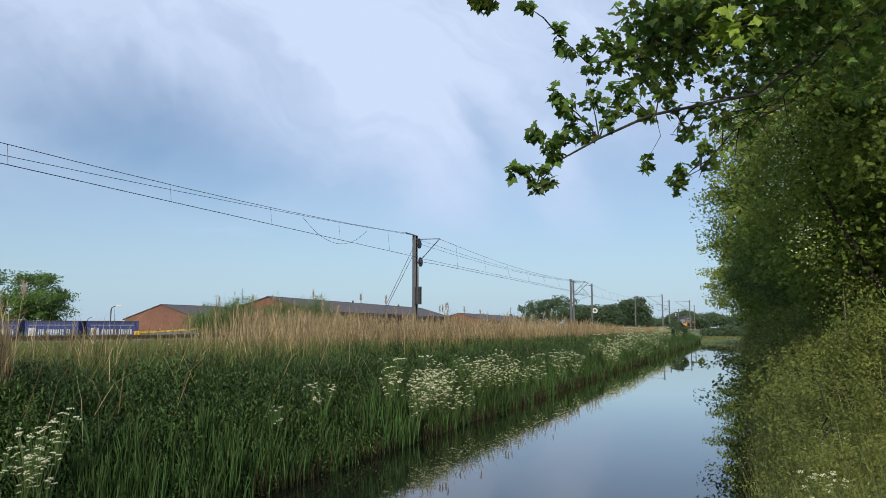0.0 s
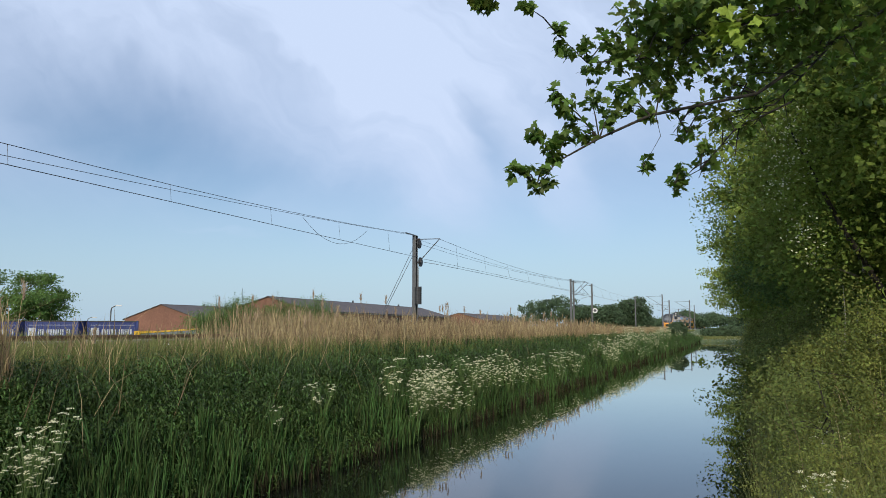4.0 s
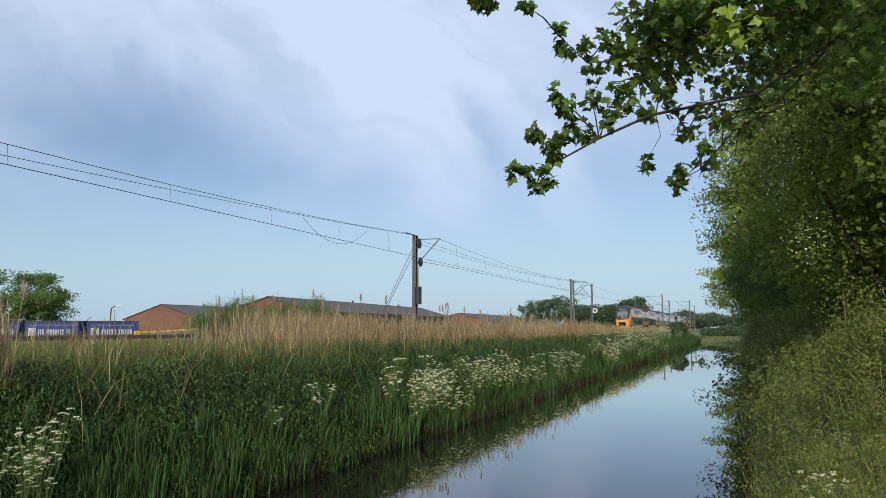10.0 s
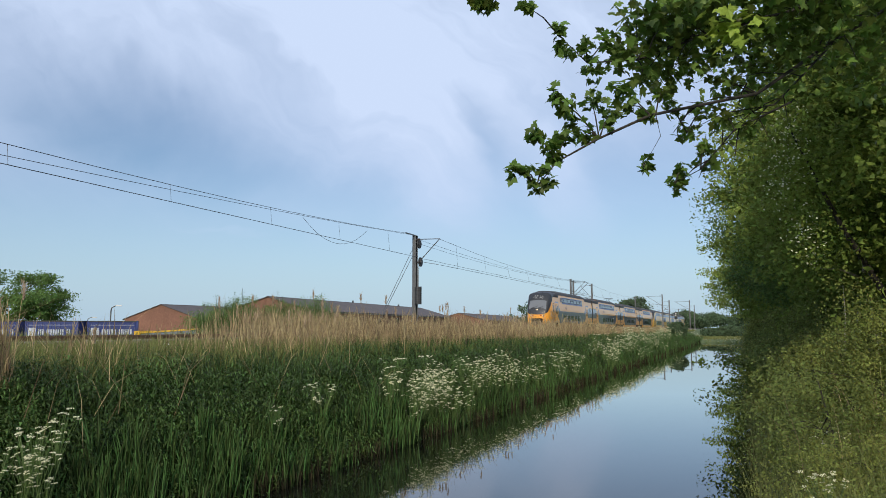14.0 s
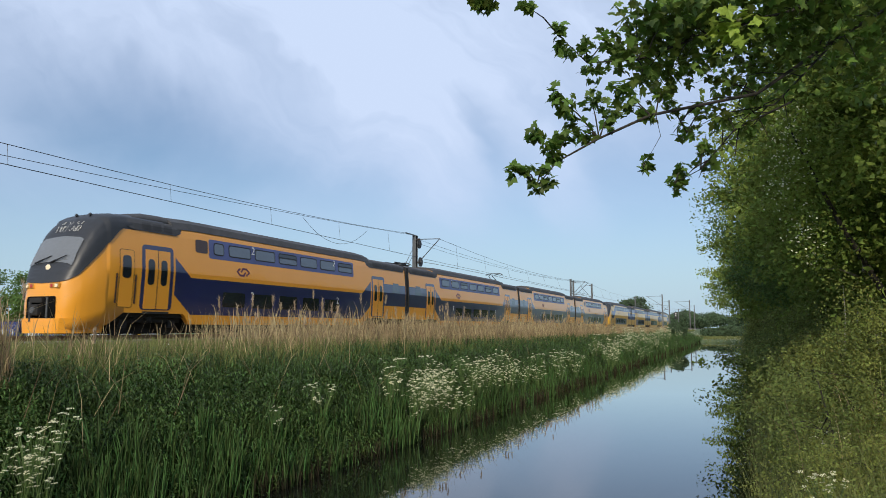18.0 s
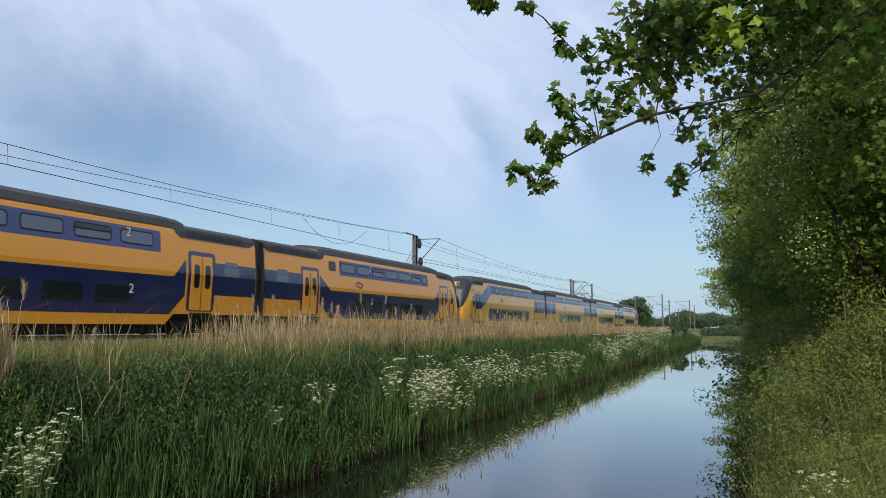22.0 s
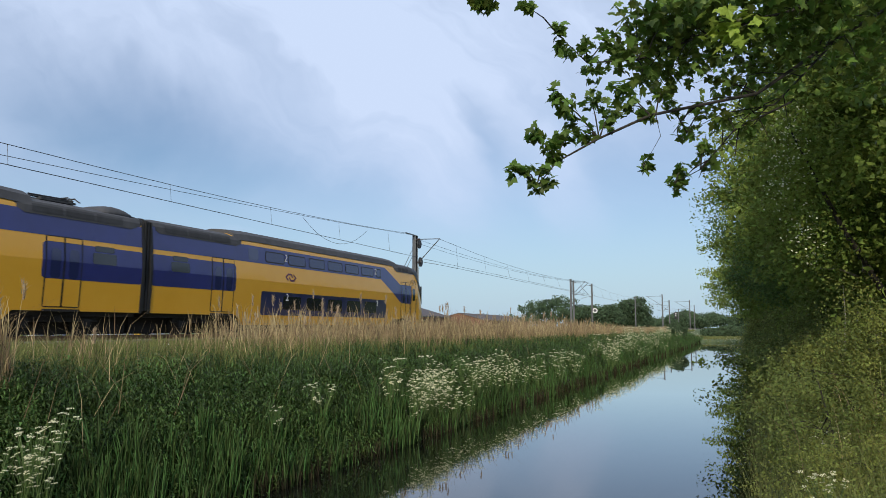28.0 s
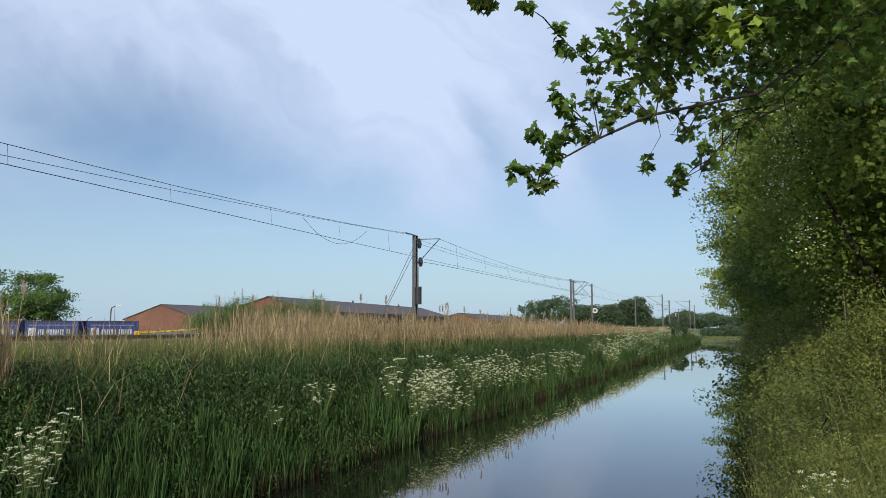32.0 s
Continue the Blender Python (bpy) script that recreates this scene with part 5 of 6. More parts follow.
def maple_leaf(seed):
    """A five-lobed leaf, folded a little along its middle, stalk at the origin, about 1 across."""
    rnd = random.Random(seed)
    bm = bmesh.new()
    tips = [(-138, 0.46), (-72, 0.7), (0, 0.88), (72, 0.7), (138, 0.46)]
    rim = []
    for i, (a, r) in enumerate(tips):
        a += rnd.uniform(-5, 5)
        for da, f in ((-24, 0.7), (-13, 0.74), (0, 1.0), (13, 0.74), (24, 0.7)):
            rim.append((radians(a + da), r * f))
        if i < 4:
            rim.append((radians((tips[i][0] + tips[i + 1][0]) / 2), 0.42))
    centre = bm.verts.new((0, 0.0, 0))
    vs = []
    for a, r in rim:
        x, y = r * math.sin(a), r * math.cos(a)
        vs.append(bm.verts.new((x, y, -0.22 * (x * x + y * y) + 0.10 * abs(x))))
    for p, q in zip(vs, vs[1:]):
        bm.faces.new((centre, p, q))
    me = bpy.data.meshes.new("maple_leaf")
    bm.to_mesh(me)
    bm.free()
    me.materials.append(M["maple"])
    return me


LEAF = [maple_leaf(k) for k in range(4)]
# copies of the leaves in the colour with sunlight painted in
SUNLIT = [me.copy() for me in LEAF]
for me in SUNLIT:
    me.materials[0] = M["maple_sunlit"]
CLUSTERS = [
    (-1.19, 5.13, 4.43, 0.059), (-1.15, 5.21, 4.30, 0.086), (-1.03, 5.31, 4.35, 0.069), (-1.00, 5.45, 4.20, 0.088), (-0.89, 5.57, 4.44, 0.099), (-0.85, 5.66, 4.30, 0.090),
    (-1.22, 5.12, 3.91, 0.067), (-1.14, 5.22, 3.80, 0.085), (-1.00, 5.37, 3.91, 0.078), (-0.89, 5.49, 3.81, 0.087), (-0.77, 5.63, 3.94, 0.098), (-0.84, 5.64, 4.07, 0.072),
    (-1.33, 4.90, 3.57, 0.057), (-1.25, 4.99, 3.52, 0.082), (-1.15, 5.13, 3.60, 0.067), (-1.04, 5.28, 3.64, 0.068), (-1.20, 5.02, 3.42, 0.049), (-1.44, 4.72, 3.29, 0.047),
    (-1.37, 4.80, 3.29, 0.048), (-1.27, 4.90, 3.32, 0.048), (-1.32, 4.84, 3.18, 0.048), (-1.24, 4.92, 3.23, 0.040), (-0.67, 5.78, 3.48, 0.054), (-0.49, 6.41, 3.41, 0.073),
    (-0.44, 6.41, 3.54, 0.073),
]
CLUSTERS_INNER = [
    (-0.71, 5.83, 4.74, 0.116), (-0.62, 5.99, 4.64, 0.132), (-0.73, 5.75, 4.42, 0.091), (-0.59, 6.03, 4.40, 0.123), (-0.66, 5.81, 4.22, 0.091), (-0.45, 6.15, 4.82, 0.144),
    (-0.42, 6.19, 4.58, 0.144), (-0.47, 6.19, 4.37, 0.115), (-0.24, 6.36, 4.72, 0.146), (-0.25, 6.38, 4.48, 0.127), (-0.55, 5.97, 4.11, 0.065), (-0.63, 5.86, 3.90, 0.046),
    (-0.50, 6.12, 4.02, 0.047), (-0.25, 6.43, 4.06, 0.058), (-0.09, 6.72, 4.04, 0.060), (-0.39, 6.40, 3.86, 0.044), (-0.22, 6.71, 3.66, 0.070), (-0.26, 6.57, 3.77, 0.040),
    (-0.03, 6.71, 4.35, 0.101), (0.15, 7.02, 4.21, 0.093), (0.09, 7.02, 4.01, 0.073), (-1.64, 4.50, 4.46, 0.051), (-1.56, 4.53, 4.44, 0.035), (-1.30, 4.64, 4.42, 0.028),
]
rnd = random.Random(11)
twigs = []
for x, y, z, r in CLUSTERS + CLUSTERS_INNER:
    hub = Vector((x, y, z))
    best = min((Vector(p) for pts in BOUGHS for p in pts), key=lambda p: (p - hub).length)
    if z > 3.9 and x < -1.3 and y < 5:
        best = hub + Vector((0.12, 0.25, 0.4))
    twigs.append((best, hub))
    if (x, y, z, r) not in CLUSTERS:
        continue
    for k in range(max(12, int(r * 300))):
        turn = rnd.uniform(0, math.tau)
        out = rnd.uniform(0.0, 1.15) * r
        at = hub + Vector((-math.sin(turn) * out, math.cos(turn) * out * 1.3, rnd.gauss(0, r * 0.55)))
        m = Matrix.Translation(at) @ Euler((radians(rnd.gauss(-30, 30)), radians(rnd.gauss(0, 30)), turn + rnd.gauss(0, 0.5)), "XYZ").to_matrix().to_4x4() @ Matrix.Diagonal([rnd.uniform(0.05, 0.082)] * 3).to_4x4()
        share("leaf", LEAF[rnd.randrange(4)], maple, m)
# hub of the spray whose sunlight is painted into the leaves
young = Vector((0.01, 5.26, 4.27))
for k in range(60):
    at = young + Vector((rnd.gauss(0, 0.1), rnd.gauss(0, 0.12), rnd.gauss(0, 0.08)))
    m = Matrix.Translation(at) @ Euler((radians(rnd.gauss(-20, 25)), radians(rnd.gauss(0, 25)), rnd.uniform(0, math.tau))).to_matrix().to_4x4() @ Matrix.Diagonal([rnd.uniform(0.06, 0.1)] * 3).to_4x4()
    ob = share("young_leaf", SUNLIT[rnd.randrange(4)], maple, m)
twigs.append((Vector((0.52, 7.04, 5.08)), young))
for k in range(64):
    pts = BOUGHS[(0, 1, 0, 1, 2, 3)[k % 6]]
    i = rnd.randrange(min(3, len(pts) - 2))
    p = Vector(pts[i]).lerp(Vector(pts[i + 1]), rnd.random())
    if k % 3 == 0:
        p = p + Vector((0.35, 0.3, 0.3)) * rnd.random()
    twigs.append((p, p + Vector((rnd.uniform(-0.45, 0.15), rnd.uniform(-0.3, 0.2), rnd.uniform(-0.32, 0.14)))))
for p, q in twigs:
    mid = p.lerp(q, 0.5) + Vector((0, 0, 0.03))
    part("twig", tube(bmesh.new(), [p, mid, q], [0.007, 0.005, 0.002], 5), M["bark"], maple)

# the maple's inner foliage, too dense to tell leaf from leaf
src = LEAF[0]
lv = np.zeros(len(src.vertices) * 3, np.float32)
src.vertices.foreach_get("co", lv)
lv = lv.reshape(-1, 3)
lf = np.array([list(p.vertices) for p in src.polygons])
hubs = 330
u = 0.57 * rng.random(hubs)
place = np.stack([-0.4 + 3.9 * u + rng.normal(size=hubs) * 0.22, 6.25 + 4.2 * u + rng.normal(size=hubs) * 0.9, 4.9 + 2.0 * u + rng.normal(size=hubs) * (0.2 + 0.75 * u)], 1)
per = 24
place = (place[:, None, :] + np.clip(rng.normal(size=(hubs, per, 3)), -1.8, 1.8) * np.array([0.15, 0.15, 0.09])).reshape(-1, 3)
extra = []
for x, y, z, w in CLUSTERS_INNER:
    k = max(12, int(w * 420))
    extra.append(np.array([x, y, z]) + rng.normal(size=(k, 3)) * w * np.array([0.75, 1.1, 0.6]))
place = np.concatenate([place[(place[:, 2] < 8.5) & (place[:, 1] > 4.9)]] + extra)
count = len(place)
az, tilt, rollv = rng.uniform(0, math.tau, count), np.radians(rng.normal(-35, 30, count)), np.radians(rng.normal(0, 28, count))
ca, sa, ct, st, cr, sr = np.cos(az), np.sin(az), np.cos(tilt), np.sin(tilt), np.cos(rollv), np.sin(rollv)
size = rng.uniform(0.05, 0.092, count)
p = lv[None] * size[:, None, None]
x1, y1, z1 = p[..., 0], p[..., 1] * ct[:, None] - p[..., 2] * st[:, None], p[..., 1] * st[:, None] + p[..., 2] * ct[:, None]
x2, z2 = x1 * cr[:, None] + z1 * sr[:, None], -x1 * sr[:, None] + z1 * cr[:, None]
v = np.stack([x2 * ca[:, None] - y1 * sa[:, None], x2 * sa[:, None] + y1 * ca[:, None], z2], -1) + place[:, None, :]
q = (np.arange(count)[:, None, None] * len(lv) + lf[None]).reshape(-1, 3)
sheet("inner_foliage", v.reshape(-1, 3), q, M["maple_many"], "stuff", "dense green maple foliage", "", maple)

# ---- trees beyond the railway ----
tree("yard_tree", -100.6, 77.3, 10.8, (5.6, 5.6, 4.5), 120, 190, 0.32, "yard_leaf", "round green tree behind the blue containers", "trees beyond the railway", 0.35, "bark", 0.5, 0.75, (0, 0), -0.9, rough=0.3)
for x, y, h, r in ((-84.8, 343.8, 16.5, 17), (-70, 360, 13, 12), (-46, 338.3, 15.2, 7.5), (-52, 303.3, 10.5, 5), (-32, 441.6, 10.5, 7), (-60, 420, 9, 16), (-25, 360, 7, 9), (-140, 420, 9, 20), (-20, 480, 9, 16), (5, 330, 8, 10), (-40, 500, 8, 20)):
    tree("far_tree", x, y, h, (r, r, h * 0.46), 260, 40, 0.9, "far_tree", "distant rounded dark green tree on the skyline", "trees beyond the railway", 0.4, "bark", 0.5, 1.2, (0, 0), -0.8)
for x, y, h, r in ((-30.5, 35.6, 1.9, 0.9), (-30.5, 37.2, 2.5, 1.0), (-30.5, 39.0, 2.9, 0.9), (-30.5, 41.2, 2.4, 1.1), (-30.5, 43.9, 2.9, 1.0), (-30.5, 46.9, 3.0, 1.2), (-31.0, 49.5, 2.7, 1.4)):
    bush = tree("track_shrub", x, y, h, (r, r * 1.4, h * 0.5), 90, 120, 0.09, "willow", "young green willow shrub beside the railway", "shrubs beside the railway", 0.04, "bark", 0.4, 0.3, (0, 0), -0.8, 0.4, 0.0, 9, 0.4)
    for k in range(6):
        a, top = k * 1.05 + x + y, h * (0.95 + 0.08 * (k % 4))
        foot = Vector((0.3 * r * math.cos(a), 0.5 * r * math.sin(a), h * 0.3))
        tip = Vector((0.6 * r * math.cos(a), 0.9 * r * math.sin(a), top))
        part("shoot", tube(bmesh.new(), [foot, tip], [0.015, 0.006], 4), M["bark"], bush)
        f = rng.random((46, 1)) * 0.7 + 0.32
        sheet("shoot_leaves", *leaves(np.array(foot) * (1 - f) + np.array(tip) * f + rng.normal(size=(46, 3)) * 0.07, 0.1, 0.3, 0.4), M["willow"], "", "", "", bush)

tree("bank_shrub", -7.4, 91.0, 1.7, (1.1, 2.0, 0.8), 90, 90, 0.16, "far_tree", "low dark green bush on the canal bank", "shrubs of the far bank", 0.04, "bark", 0.4, 0.2, (0, 0), -0.8)

for x, y, h, r in ((-5.4, 144.9, 1.5, 1.6), (-3.1, 145.9, 1.9, 2.0), (-0.9, 146.8, 1.8, 2.2), (1.3, 147.7, 2.4, 2.4)):
    tree("bank_shrub", x, y, h, (r, r, h * 0.5), 120, 70, 0.3, "far_tree", "dark green bush at the bend of the canal", "shrubs of the far bank", 0.06, "bark", 0.4, 0.4, (0, 0), -0.9)

# ---- grasses, nettles and reeds ----


# tall grass in tufts at the water's edge
TUFTS, BLADES = 820, 17000
tx, ty = strewn(TUFTS, -6.6, -5.95, 3.0, 112)
th = (0.4 + 0.36 * rng.random(TUFTS)) * (0.8 + 0.25 * np.sin(ty * 1.1 + np.sin(ty * 3.3)))
k = rng.integers(0, TUFTS, BLADES)
x, y = tx[k] + rng.normal(size=BLADES) * 0.045, ty[k] + rng.normal(size=BLADES) * (0.05 + 0.003 * ty[k])
h = th[k] * rng.uniform(0.45, 1.08, BLADES)
v1 = blades(np.stack([x, y, np.maximum(ground_z(x, y), -0.06)], 1), h, 0.015 + 0.0004 * y + 0.008 * rng.random(BLADES), rng.uniform(0.02, 0.26, len(x)))
x, y = strewn(9000, -9.6, -6.5, 3.0, 112)
v2 = blades(on_ground(x, y), 0.22 + 0.32 * rng.random(len(x)), 0.009 + 0.0004 * y, rng.uniform(0.1, 0.7, len(x)))
sheet("canal_grass", *joined([v1, v2]), M["grass"], "stuff", "tall green grass blades along the far water's edge", "grass")

# old brown stems standing in shallow water under the tufts, coloured darker for shade
x, y = strewn(9000, -6.25, -5.93, 3.0, 112)
x = x + 0.06 * np.sin(y * 2.3)
sheet("edge_stems", *blades(np.stack([x, y, np.full(len(x), -0.06)], 1), 0.12 + 0.3 * rng.random(len(x)), 0.008 + 0.0004 * y, rng.uniform(0.02, 0.25, len(x))), M["old_stem"], "stuff", "dark brown old stems along the far water's edge", "stems")

# nettles on the slope: stems with tiers of paired, drooping leaves
def nettle_bed(n):
    x, y = strewn(n, -9.7, -5.95, 2.5, 125)
    keep = x > np.interp(y, [4, 10, 15], [-8.1, -8.5, -9.7])
    x, y = x[keep], y[keep]
    lumps = 0.5 + 0.3 * np.sin(x * 1.9 + 2 * np.sin(y * 0.8)) * np.sin(y * 1.5 + x) + 0.2 * np.sin(y * 3.7 + 2 * np.sin(x * 3.1)) * np.sin(x * 4.3 + y)
    high = (0.2 + 0.5 * lumps) * rng.uniform(0.65, 1.1, len(x)) * np.interp(x, [-9.2, -8.2, -6.5, -5.95], [0.5, 0.85, 1.0, 0.6])
    foot = on_ground(x, y)
    tiers, rows = 7, []
    turn = rng.uniform(0, math.tau, len(x))
    lean = rng.normal(size=(len(x), 2)) * 0.1
    for t in range(tiers):
        up = 1 - 0.13 * t
        for half_turn in (0, math.pi):
            a = turn + t * 1.45 + half_turn + rng.normal(size=len(x)) * 0.25
            d = np.stack([np.cos(a), np.sin(a), np.zeros(len(x))], 1)
            side = np.stack([-np.sin(a), np.cos(a), np.zeros(len(x))], 1)
            long = (0.042 + 0.007 * t) * rng.uniform(0.7, 1.25, len(x)) * (1 + 0.012 * y) * (0.55 if t == 0 else 1)
            drop = rng.uniform(-0.2, 1.0, len(x)) * (0.3 if t == 0 else 1)
            stalk = foot + np.stack([lean[:, 0] * high, lean[:, 1] * high, high * up], 1) + d * (0.012 * (1 + 0.01 * y))[:, None]
            mid = stalk + d * (long * 0.42)[:, None]
            tip = stalk + d * long[:, None]
            tip[:, 2] -= long * drop
            mid[:, 2] += long * 0.04
            w = side * (long * 0.2)[:, None]
            w[:, 2] += long * 0.07
            v = side * (long * -0.2)[:, None]
            v[:, 2] += long * 0.07
            rows.append(np.stack([stalk, mid + w, tip, mid + v], 1))
    v = np.concatenate(rows).reshape(-1, 3)
    return v, np.arange(len(v) // 4)[:, None] * 4 + np.array([[0, 1, 2, 3]])


x, y = strewn(60000, -9.5, -6.0, 2.5, 125)
keep = x > np.interp(y, [4, 10, 15], [-7.9, -8.3, -9.5])
x, y = x[keep], y[keep]
low = leaves(np.stack([x, y, ground_z(x, y) + 0.25 * rng.random(len(x))], 1), 0.028 + 0.02 * rng.random(len(x)) + 0.0019 * y, 0.5, 0.45)
sheet("nettles", *joined([low, nettle_bed(24000)]), M["nettle"], "stuff", "dense dark green nettles covering the bank", "nettles")

# green and yellow grass on top of the bank, up to the ballast
x, y = strewn(60000, -19.8, -7.8, 3.0, 160)
v1 = blades(on_ground(x, y), (0.22 + 0.36 * rng.random(len(x))) * np.interp(-x + 0.2 * y, [9, 11, 16, 22], [1.0, 1.1, 0.8, 0.75]), 0.01 + 0.0004 * y, rng.uniform(0.05, 0.5, len(x)))
x, y = strewn(9000, -36, -26.5, 8.0, 160)
v2 = blades(on_ground(x, y), 0.3 + 0.5 * rng.random(len(x)), 0.014 + 0.0004 * y, rng.uniform(0.05, 0.5, len(x)))
x, y = strewn(9000, -28.0, -26.0, 8.0, 120)
v3 = blades(on_ground(x, y), 0.15 + 0.23 * rng.random(len(x)), 0.02 + 0.0004 * y, rng.uniform(0.05, 0.4, len(x)))
sheet("bank_grass", *joined([v1, v2, v3]), M["dry_grass"], "stuff", "yellow-green grass on top of the railway bank", "grass")


def reed_bed(x, y, high):
    n = len(x)
    base = on_ground(x, y)
    wide = 0.008 + 0.00026 * y
    stems = blades(base, high, wide, rng.uniform(0.01, 0.13, n))
    k = rng.integers(0, n, n * 2)
    lb = base[k].copy()
    lb[:, 2] += high[k] * rng.uniform(0.3, 0.8, n * 2)
    blade = blades(lb, 0.25 + 0.3 * rng.random(n * 2), wide[k] * 1.2, rng.uniform(0.15, 0.6, n * 2))
    return stems, blade


beds = []
x, y = strewn(9800, -11.4, -8.4, 9.3, 66)
clump = 0.72 + 0.28 * np.sin(y * 1.9 + 3 * np.sin(y * 0.37)) * np.sin(x * 2.1 + y * 0.8)
keep = rng.random(len(x)) < np.clip((0.92 + x / y) / 0.2, 0.0, 1) * clump * (x < np.interp(y, [9, 18], [-9.3, -8.4])) * np.interp(y, [9, 18, 32], [0.3, 0.45, 1.0])
x, y, clump = x[keep], y[keep], clump[keep]
top = np.interp(y, [9, 13, 22, 30, 36, 46, 56, 66], [2.5, 2.6, 2.65, 2.75, 2.8, 2.65, 2.35, 1.95])
beds += reed_bed(x, y, (top - ground_z(x, y)) * (0.36 + 0.78 * rng.random(len(x)) ** 1.6) * (0.75 + 0.3 * clump))
x, y = strewn(2600, -16.5, -9.6, 15.0, 62)
keep = rng.random(len(x)) < np.clip((0.92 + x / y) / 0.2, 0.0, 1)
beds += reed_bed(x[keep], y[keep], 0.5 + 0.6 * rng.random(keep.sum()))
x, y = strewn(1500, -12.0, -8.0, 60.0, 110)
beds += reed_bed(x, y, 0.35 + 0.4 * rng.random(len(x)))
x, y = strewn(330, -11.5, -8.3, 3.8, 20)
beds += reed_bed(x, y, 0.25 + 0.6 * rng.random(len(x)) ** 1.8)
x, y = rng.normal(-8.0, 0.2, 150), rng.normal(5.6, 0.2, 150)
beds += reed_bed(x, y, 0.35 + 0.8 * rng.random(len(x)))
x, y = strewn(3200, -33, -28.5, 37.0, 56)
beds += reed_bed(x, y, 1.5 + 0.7 * rng.random(len(x)))
x, y = strewn(130, -9.0, -6.6, 5.0, 60)
fallen = blades(on_ground(x, y, 0.25), 0.5 + 0.7 * rng.random(len(x)), np.full(len(x), 0.008), rng.uniform(0.6, 1.6, len(x)))
sheet("dry_reeds", *joined(beds + [fallen]), M["reed"], "stuff", "tan dry reed stems standing along the railway bank", "reeds")

# plumes on some of the tall reeds
x, y = strewn(46, -9.8, -8.2, 11.0, 45, 1.0)
x, y = np.append(x, [-8.1, -8.3, -8.0]), np.append(y, [5.9, 6.2, 7.0])
high = (1.0 + 0.6 * rng.random(len(x))) * np.interp(y, [5, 9, 14], [0.95, 0.7, 1.0])
base = on_ground(x, y)
stalks = blades(base, high, np.full(len(x), 0.012), rng.uniform(0.02, 0.15, len(x)))
tops = stalks[0].reshape(-1, 6, 3)[:, 4]
per = 44
spot = np.repeat(tops, per, 0) + np.stack([rng.normal(size=len(x) * per) * 0.008, rng.normal(size=len(x) * per) * 0.008, -0.2 * rng.random(len(x) * per) + 0.01], 1)
lv_, lq_ = blades(spot, 0.05 + 0.07 * rng.random(len(spot)), np.full(len(spot), 0.011), rng.uniform(0.1, 0.75, len(spot)))
sheet("reed_stalks", *stalks, M["reed"], "stuff", "tall single reed stalks before the track", "reeds")
sheet("reed_plumes", lv_, lq_, M["plume"], "stuff", "feathery brown plumes of the reeds", "reeds")

# near bank herbs
x, y = strewn(42000, 0.1, 4.0, 4.5, 110)
z = ground_z(x, y) + (0.1 + 0.45 * rng.random(len(x))) * np.clip(x * 1.2, 0.35, 1)
sheet("bank_herbs", *leaves(np.stack([x, y, z], 1), 0.024 + 0.02 * rng.random(len(x)) + 0.0018 * y, 0.5, 0.55), M["shrub"], "stuff", "mixed herbs on the near bank", "herbs")
x, y = strewn(9000, 0.0, 3.0, 4.5, 110)
sheet("near_grass", *blades(on_ground(x, y), 0.4 + 0.5 * rng.random(len(x)), 0.006 + 0.0003 * y, rng.uniform(0.1, 0.6, len(x))), M["dry_grass"], "stuff", "long grass on the near bank", "grass")
# the bank at the bend, with pale grass
x = rng.uniform(-12, 14, 9000)
y = rng.uniform(111, 150, 9000)
sheet("bend_grass", *blades(on_ground(x, y), 0.15 + 0.25 * rng.random(9000), np.full(9000, 0.06), rng.uniform(0.1, 0.6, 9000)), M["dry_grass"], "stuff", "light green grass at the bend of the canal", "grass")

# ---- cow parsley ----


def umbel_mesh(seed):
    r = np.random.default_rng(seed)
    n = 46
    a, d = r.uniform(0, math.tau, n), np.sqrt(r.random(n)) * 0.055
    pts = np.stack([np.cos(a) * d, np.sin(a) * d, 0.012 - d * d * 3 + r.normal(size=n) * 0.004], 1)
    v, q = leaves(pts, 0.017, 0.35, 0.9)
    me = bpy.data.meshes.new("umbel")
    me.from_pydata(v.tolist(), [], q.tolist())
    me.materials.append(M["flower"])
    return me


UMBELS = [umbel_mesh(k) for k in range(3)]


def cow_parsley(seed):
    r = random.Random(seed)
    root = tagged(new("cow_parsley"), "white-flowered cow parsley with thin green stalks", "wild flower", "cow parsley on the banks")
    bm = bmesh.new()
    heads = []
    for k in range(16):
        a = r.uniform(0, math.tau)
        h = r.uniform(0.45, 0.95)
        d = r.uniform(0.08, 0.3)
        tip = Vector((d * math.cos(a), d * math.sin(a), h))
        tube(bm, [(0, 0, 0), (tip.x * 0.3, tip.y * 0.3, h * 0.5), tip], [0.006, 0.005, 0.003], 4)
        heads.append(tip)
    part("stalks", bm, M["stem"], root)
    for tip in heads:
        share("umbel", UMBELS[r.randrange(3)], root, Matrix.Translation(tip) @ Euler((r.gauss(0, 0.25), r.gauss(0, 0.25), r.uniform(0, 6))).to_matrix().to_4x4() @ Matrix.Diagonal([r.uniform(0.42, 0.85)] * 3).to_4x4())
    return root


protos = [cow_parsley(k) for k in range(4)]
r = random.Random(4)
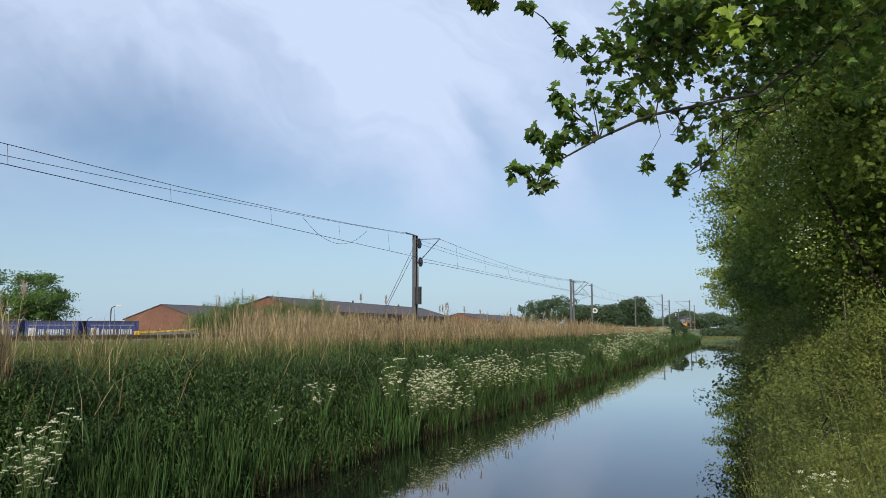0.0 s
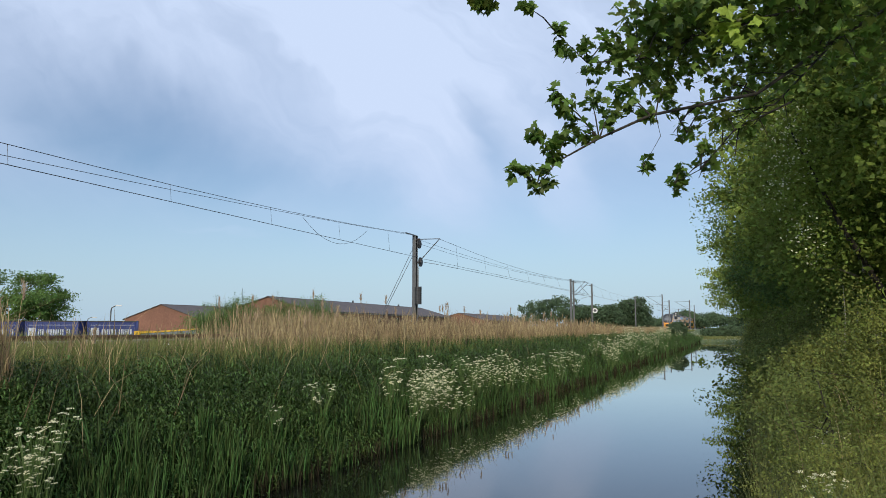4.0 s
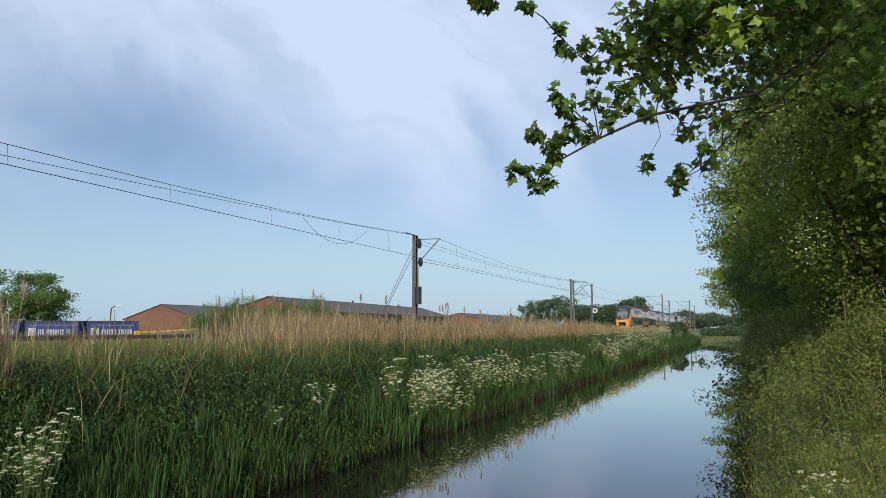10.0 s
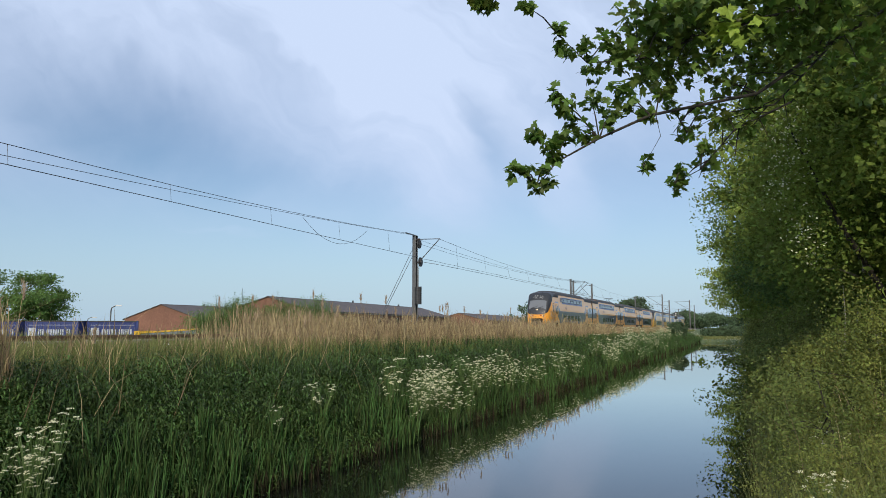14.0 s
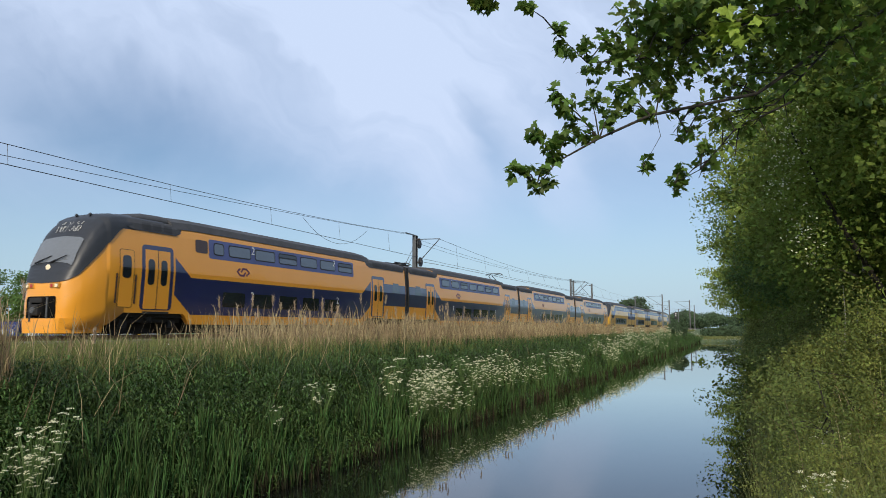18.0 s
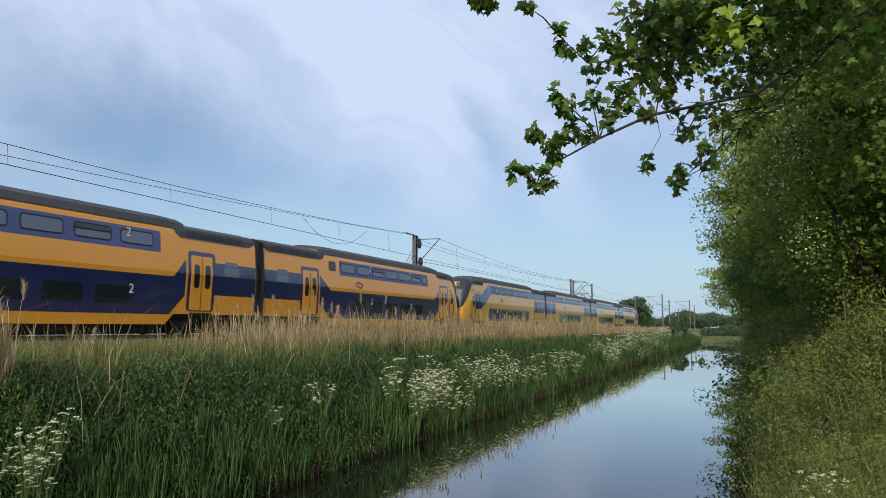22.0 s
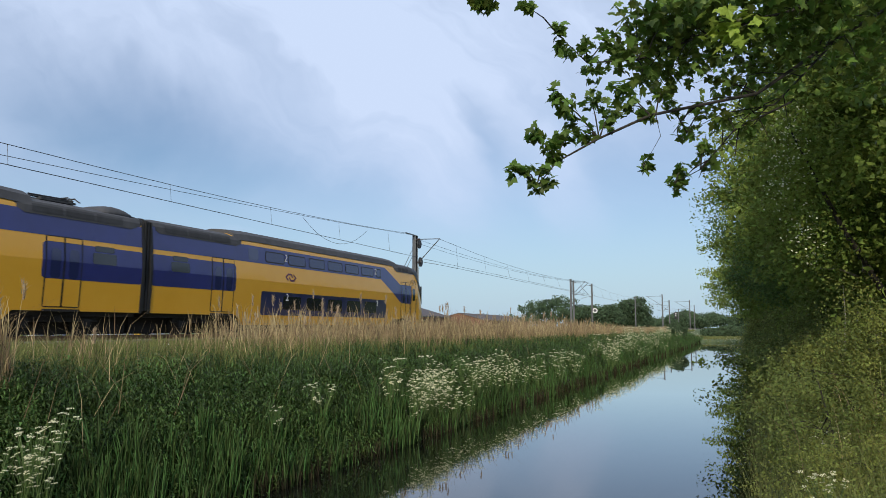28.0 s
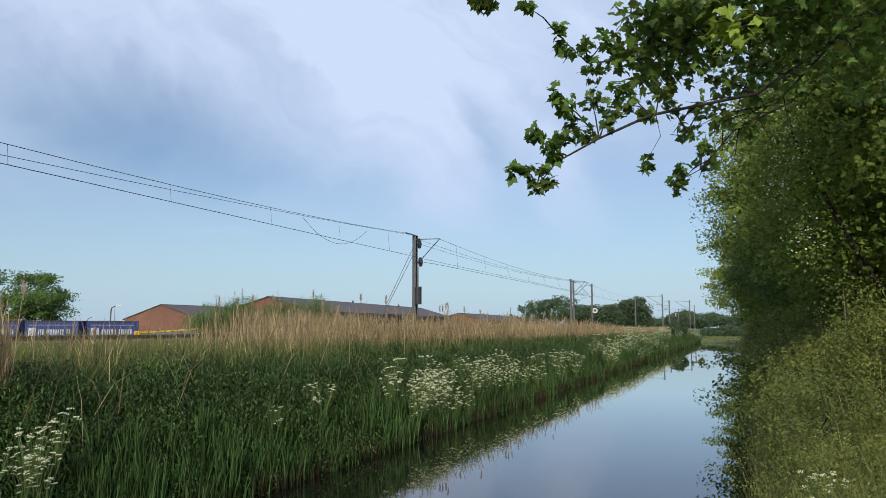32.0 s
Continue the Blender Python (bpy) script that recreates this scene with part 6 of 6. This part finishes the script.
patches = [(-6.5, 4.95, 0.3, 0.45, 9), (-6.5, 10.2, 0.15, 0.25, 2), (-6.3, 9.0, 0.1, 0.2, 1), (-6.3, 14.6, 0.25, 1.6, 38), (-6.4, 20.0, 0.3, 3.0, 34), (-6.4, 28.0, 0.3, 3.0, 12), (-6.5, 40.0, 0.4, 7.0, 34), (-7.0, 58.0, 0.9, 9.0, 36), (-7.2, 78.0, 1.0, 10.0, 26), (-3.5, 113.0, 6.0, 1.2, 26), (0.48, 7.30, 0.12, 0.25, 3), (0.95, 9.67, 0.15, 0.3, 4), (1.6, 12.5, 0.4, 1.5, 3)]
first_four = list(protos)
for cx, cy, dx, dy, n in patches:
    for k in range(n):
        x, y = cx + r.gauss(0, dx * 0.6), cy + r.gauss(0, dy * 0.6)
        x = x if y > 108 else min(x, -6.05) if x < -3 else max(x, 0.6)
        m = pose(x, y, float(ground_z(x, y)), 0, 0, r.uniform(0, 360))
        grown = 0.66 + 0.3 * r.random() + (0.2 if y > 30 else -0.12 if y < 7 and x < 0 else -0.2 if x > 0 and y < 20 else 0)
        if first_four:
            ob = first_four.pop()
            ob.matrix_basis = m
        else:
            ob = copy_thing(protos[r.randrange(4)], m)
        ob.scale = (grown, grown, grown)

# ---- a swallow crossing the sky ----
swallow = tagged(new("swallow"), "small dark swallow flying over the railway", "bird")
b = bmesh.new()
bmesh.ops.create_uvsphere(b, u_segments=12, v_segments=8, radius=1, matrix=Matrix.Diagonal((0.085, 0.022, 0.024, 1)))
part("body", b, M["seal"], swallow)
b = bmesh.new()
for s in (-1, 1):
    b.faces.new([b.verts.new(p) for p in ((-0.06, 0.0, 0.003), (-0.06, s * 0.014, 0.004), (-0.17, s * 0.035, 0.0))])
part("tail", b, M["seal"], swallow, "forked dark tail")
wings = []
for s in (-1, 1):
    b = bmesh.new()
    pts = [(0.045, 0, 0), (-0.03, 0, 0), (-0.055, s * 0.09, 0.004), (-0.11, s * 0.165, 0.0), (0.0, s * 0.09, 0.006)]
    lo = [b.verts.new(p) for p in pts]
    hi = [b.verts.new((x, y, z + 0.004)) for x, y, z in pts]
    b.faces.new(lo)
    b.faces.new(hi[::-1])
    for k in range(5):
        b.faces.new((lo[k], lo[(k + 1) % 5], hi[(k + 1) % 5], hi[k]))
    wings.append((part("wing", b, M["seal"], swallow, "narrow pointed dark wing"), s))


def motions():
    for car, offset in train:
        walk(car, [(t, pose(TRACK, y + offset, RAIL)) for t, y in NOSE])
    # the swallow keeps its line and speed all the time
    start, stop = Vector((-31.95, 38.69, 12.43)), Vector((-19.47, 43.89, 12.43))
    way = math.degrees(math.atan2(stop.y - start.y, stop.x - start.x))
    walk(swallow, [(t, pose(*start.lerp(stop, (t - 8.6) / 1.0), 0, 0, way)) for t in (0.0, 7.0, 8.6, 9.6, 11.0, 32.0)])
    for wing, side in wings:
        beats = [(7.0 + 0.1 * k, pose(0, 0, 0, side * (38 if k % 2 else -22))) for k in range(40)]
        walk(wing, [(0.0, pose(0, 0, 0, side * -22))] + beats + [(32.0, pose(0, 0, 0, side * 38))])


motions()
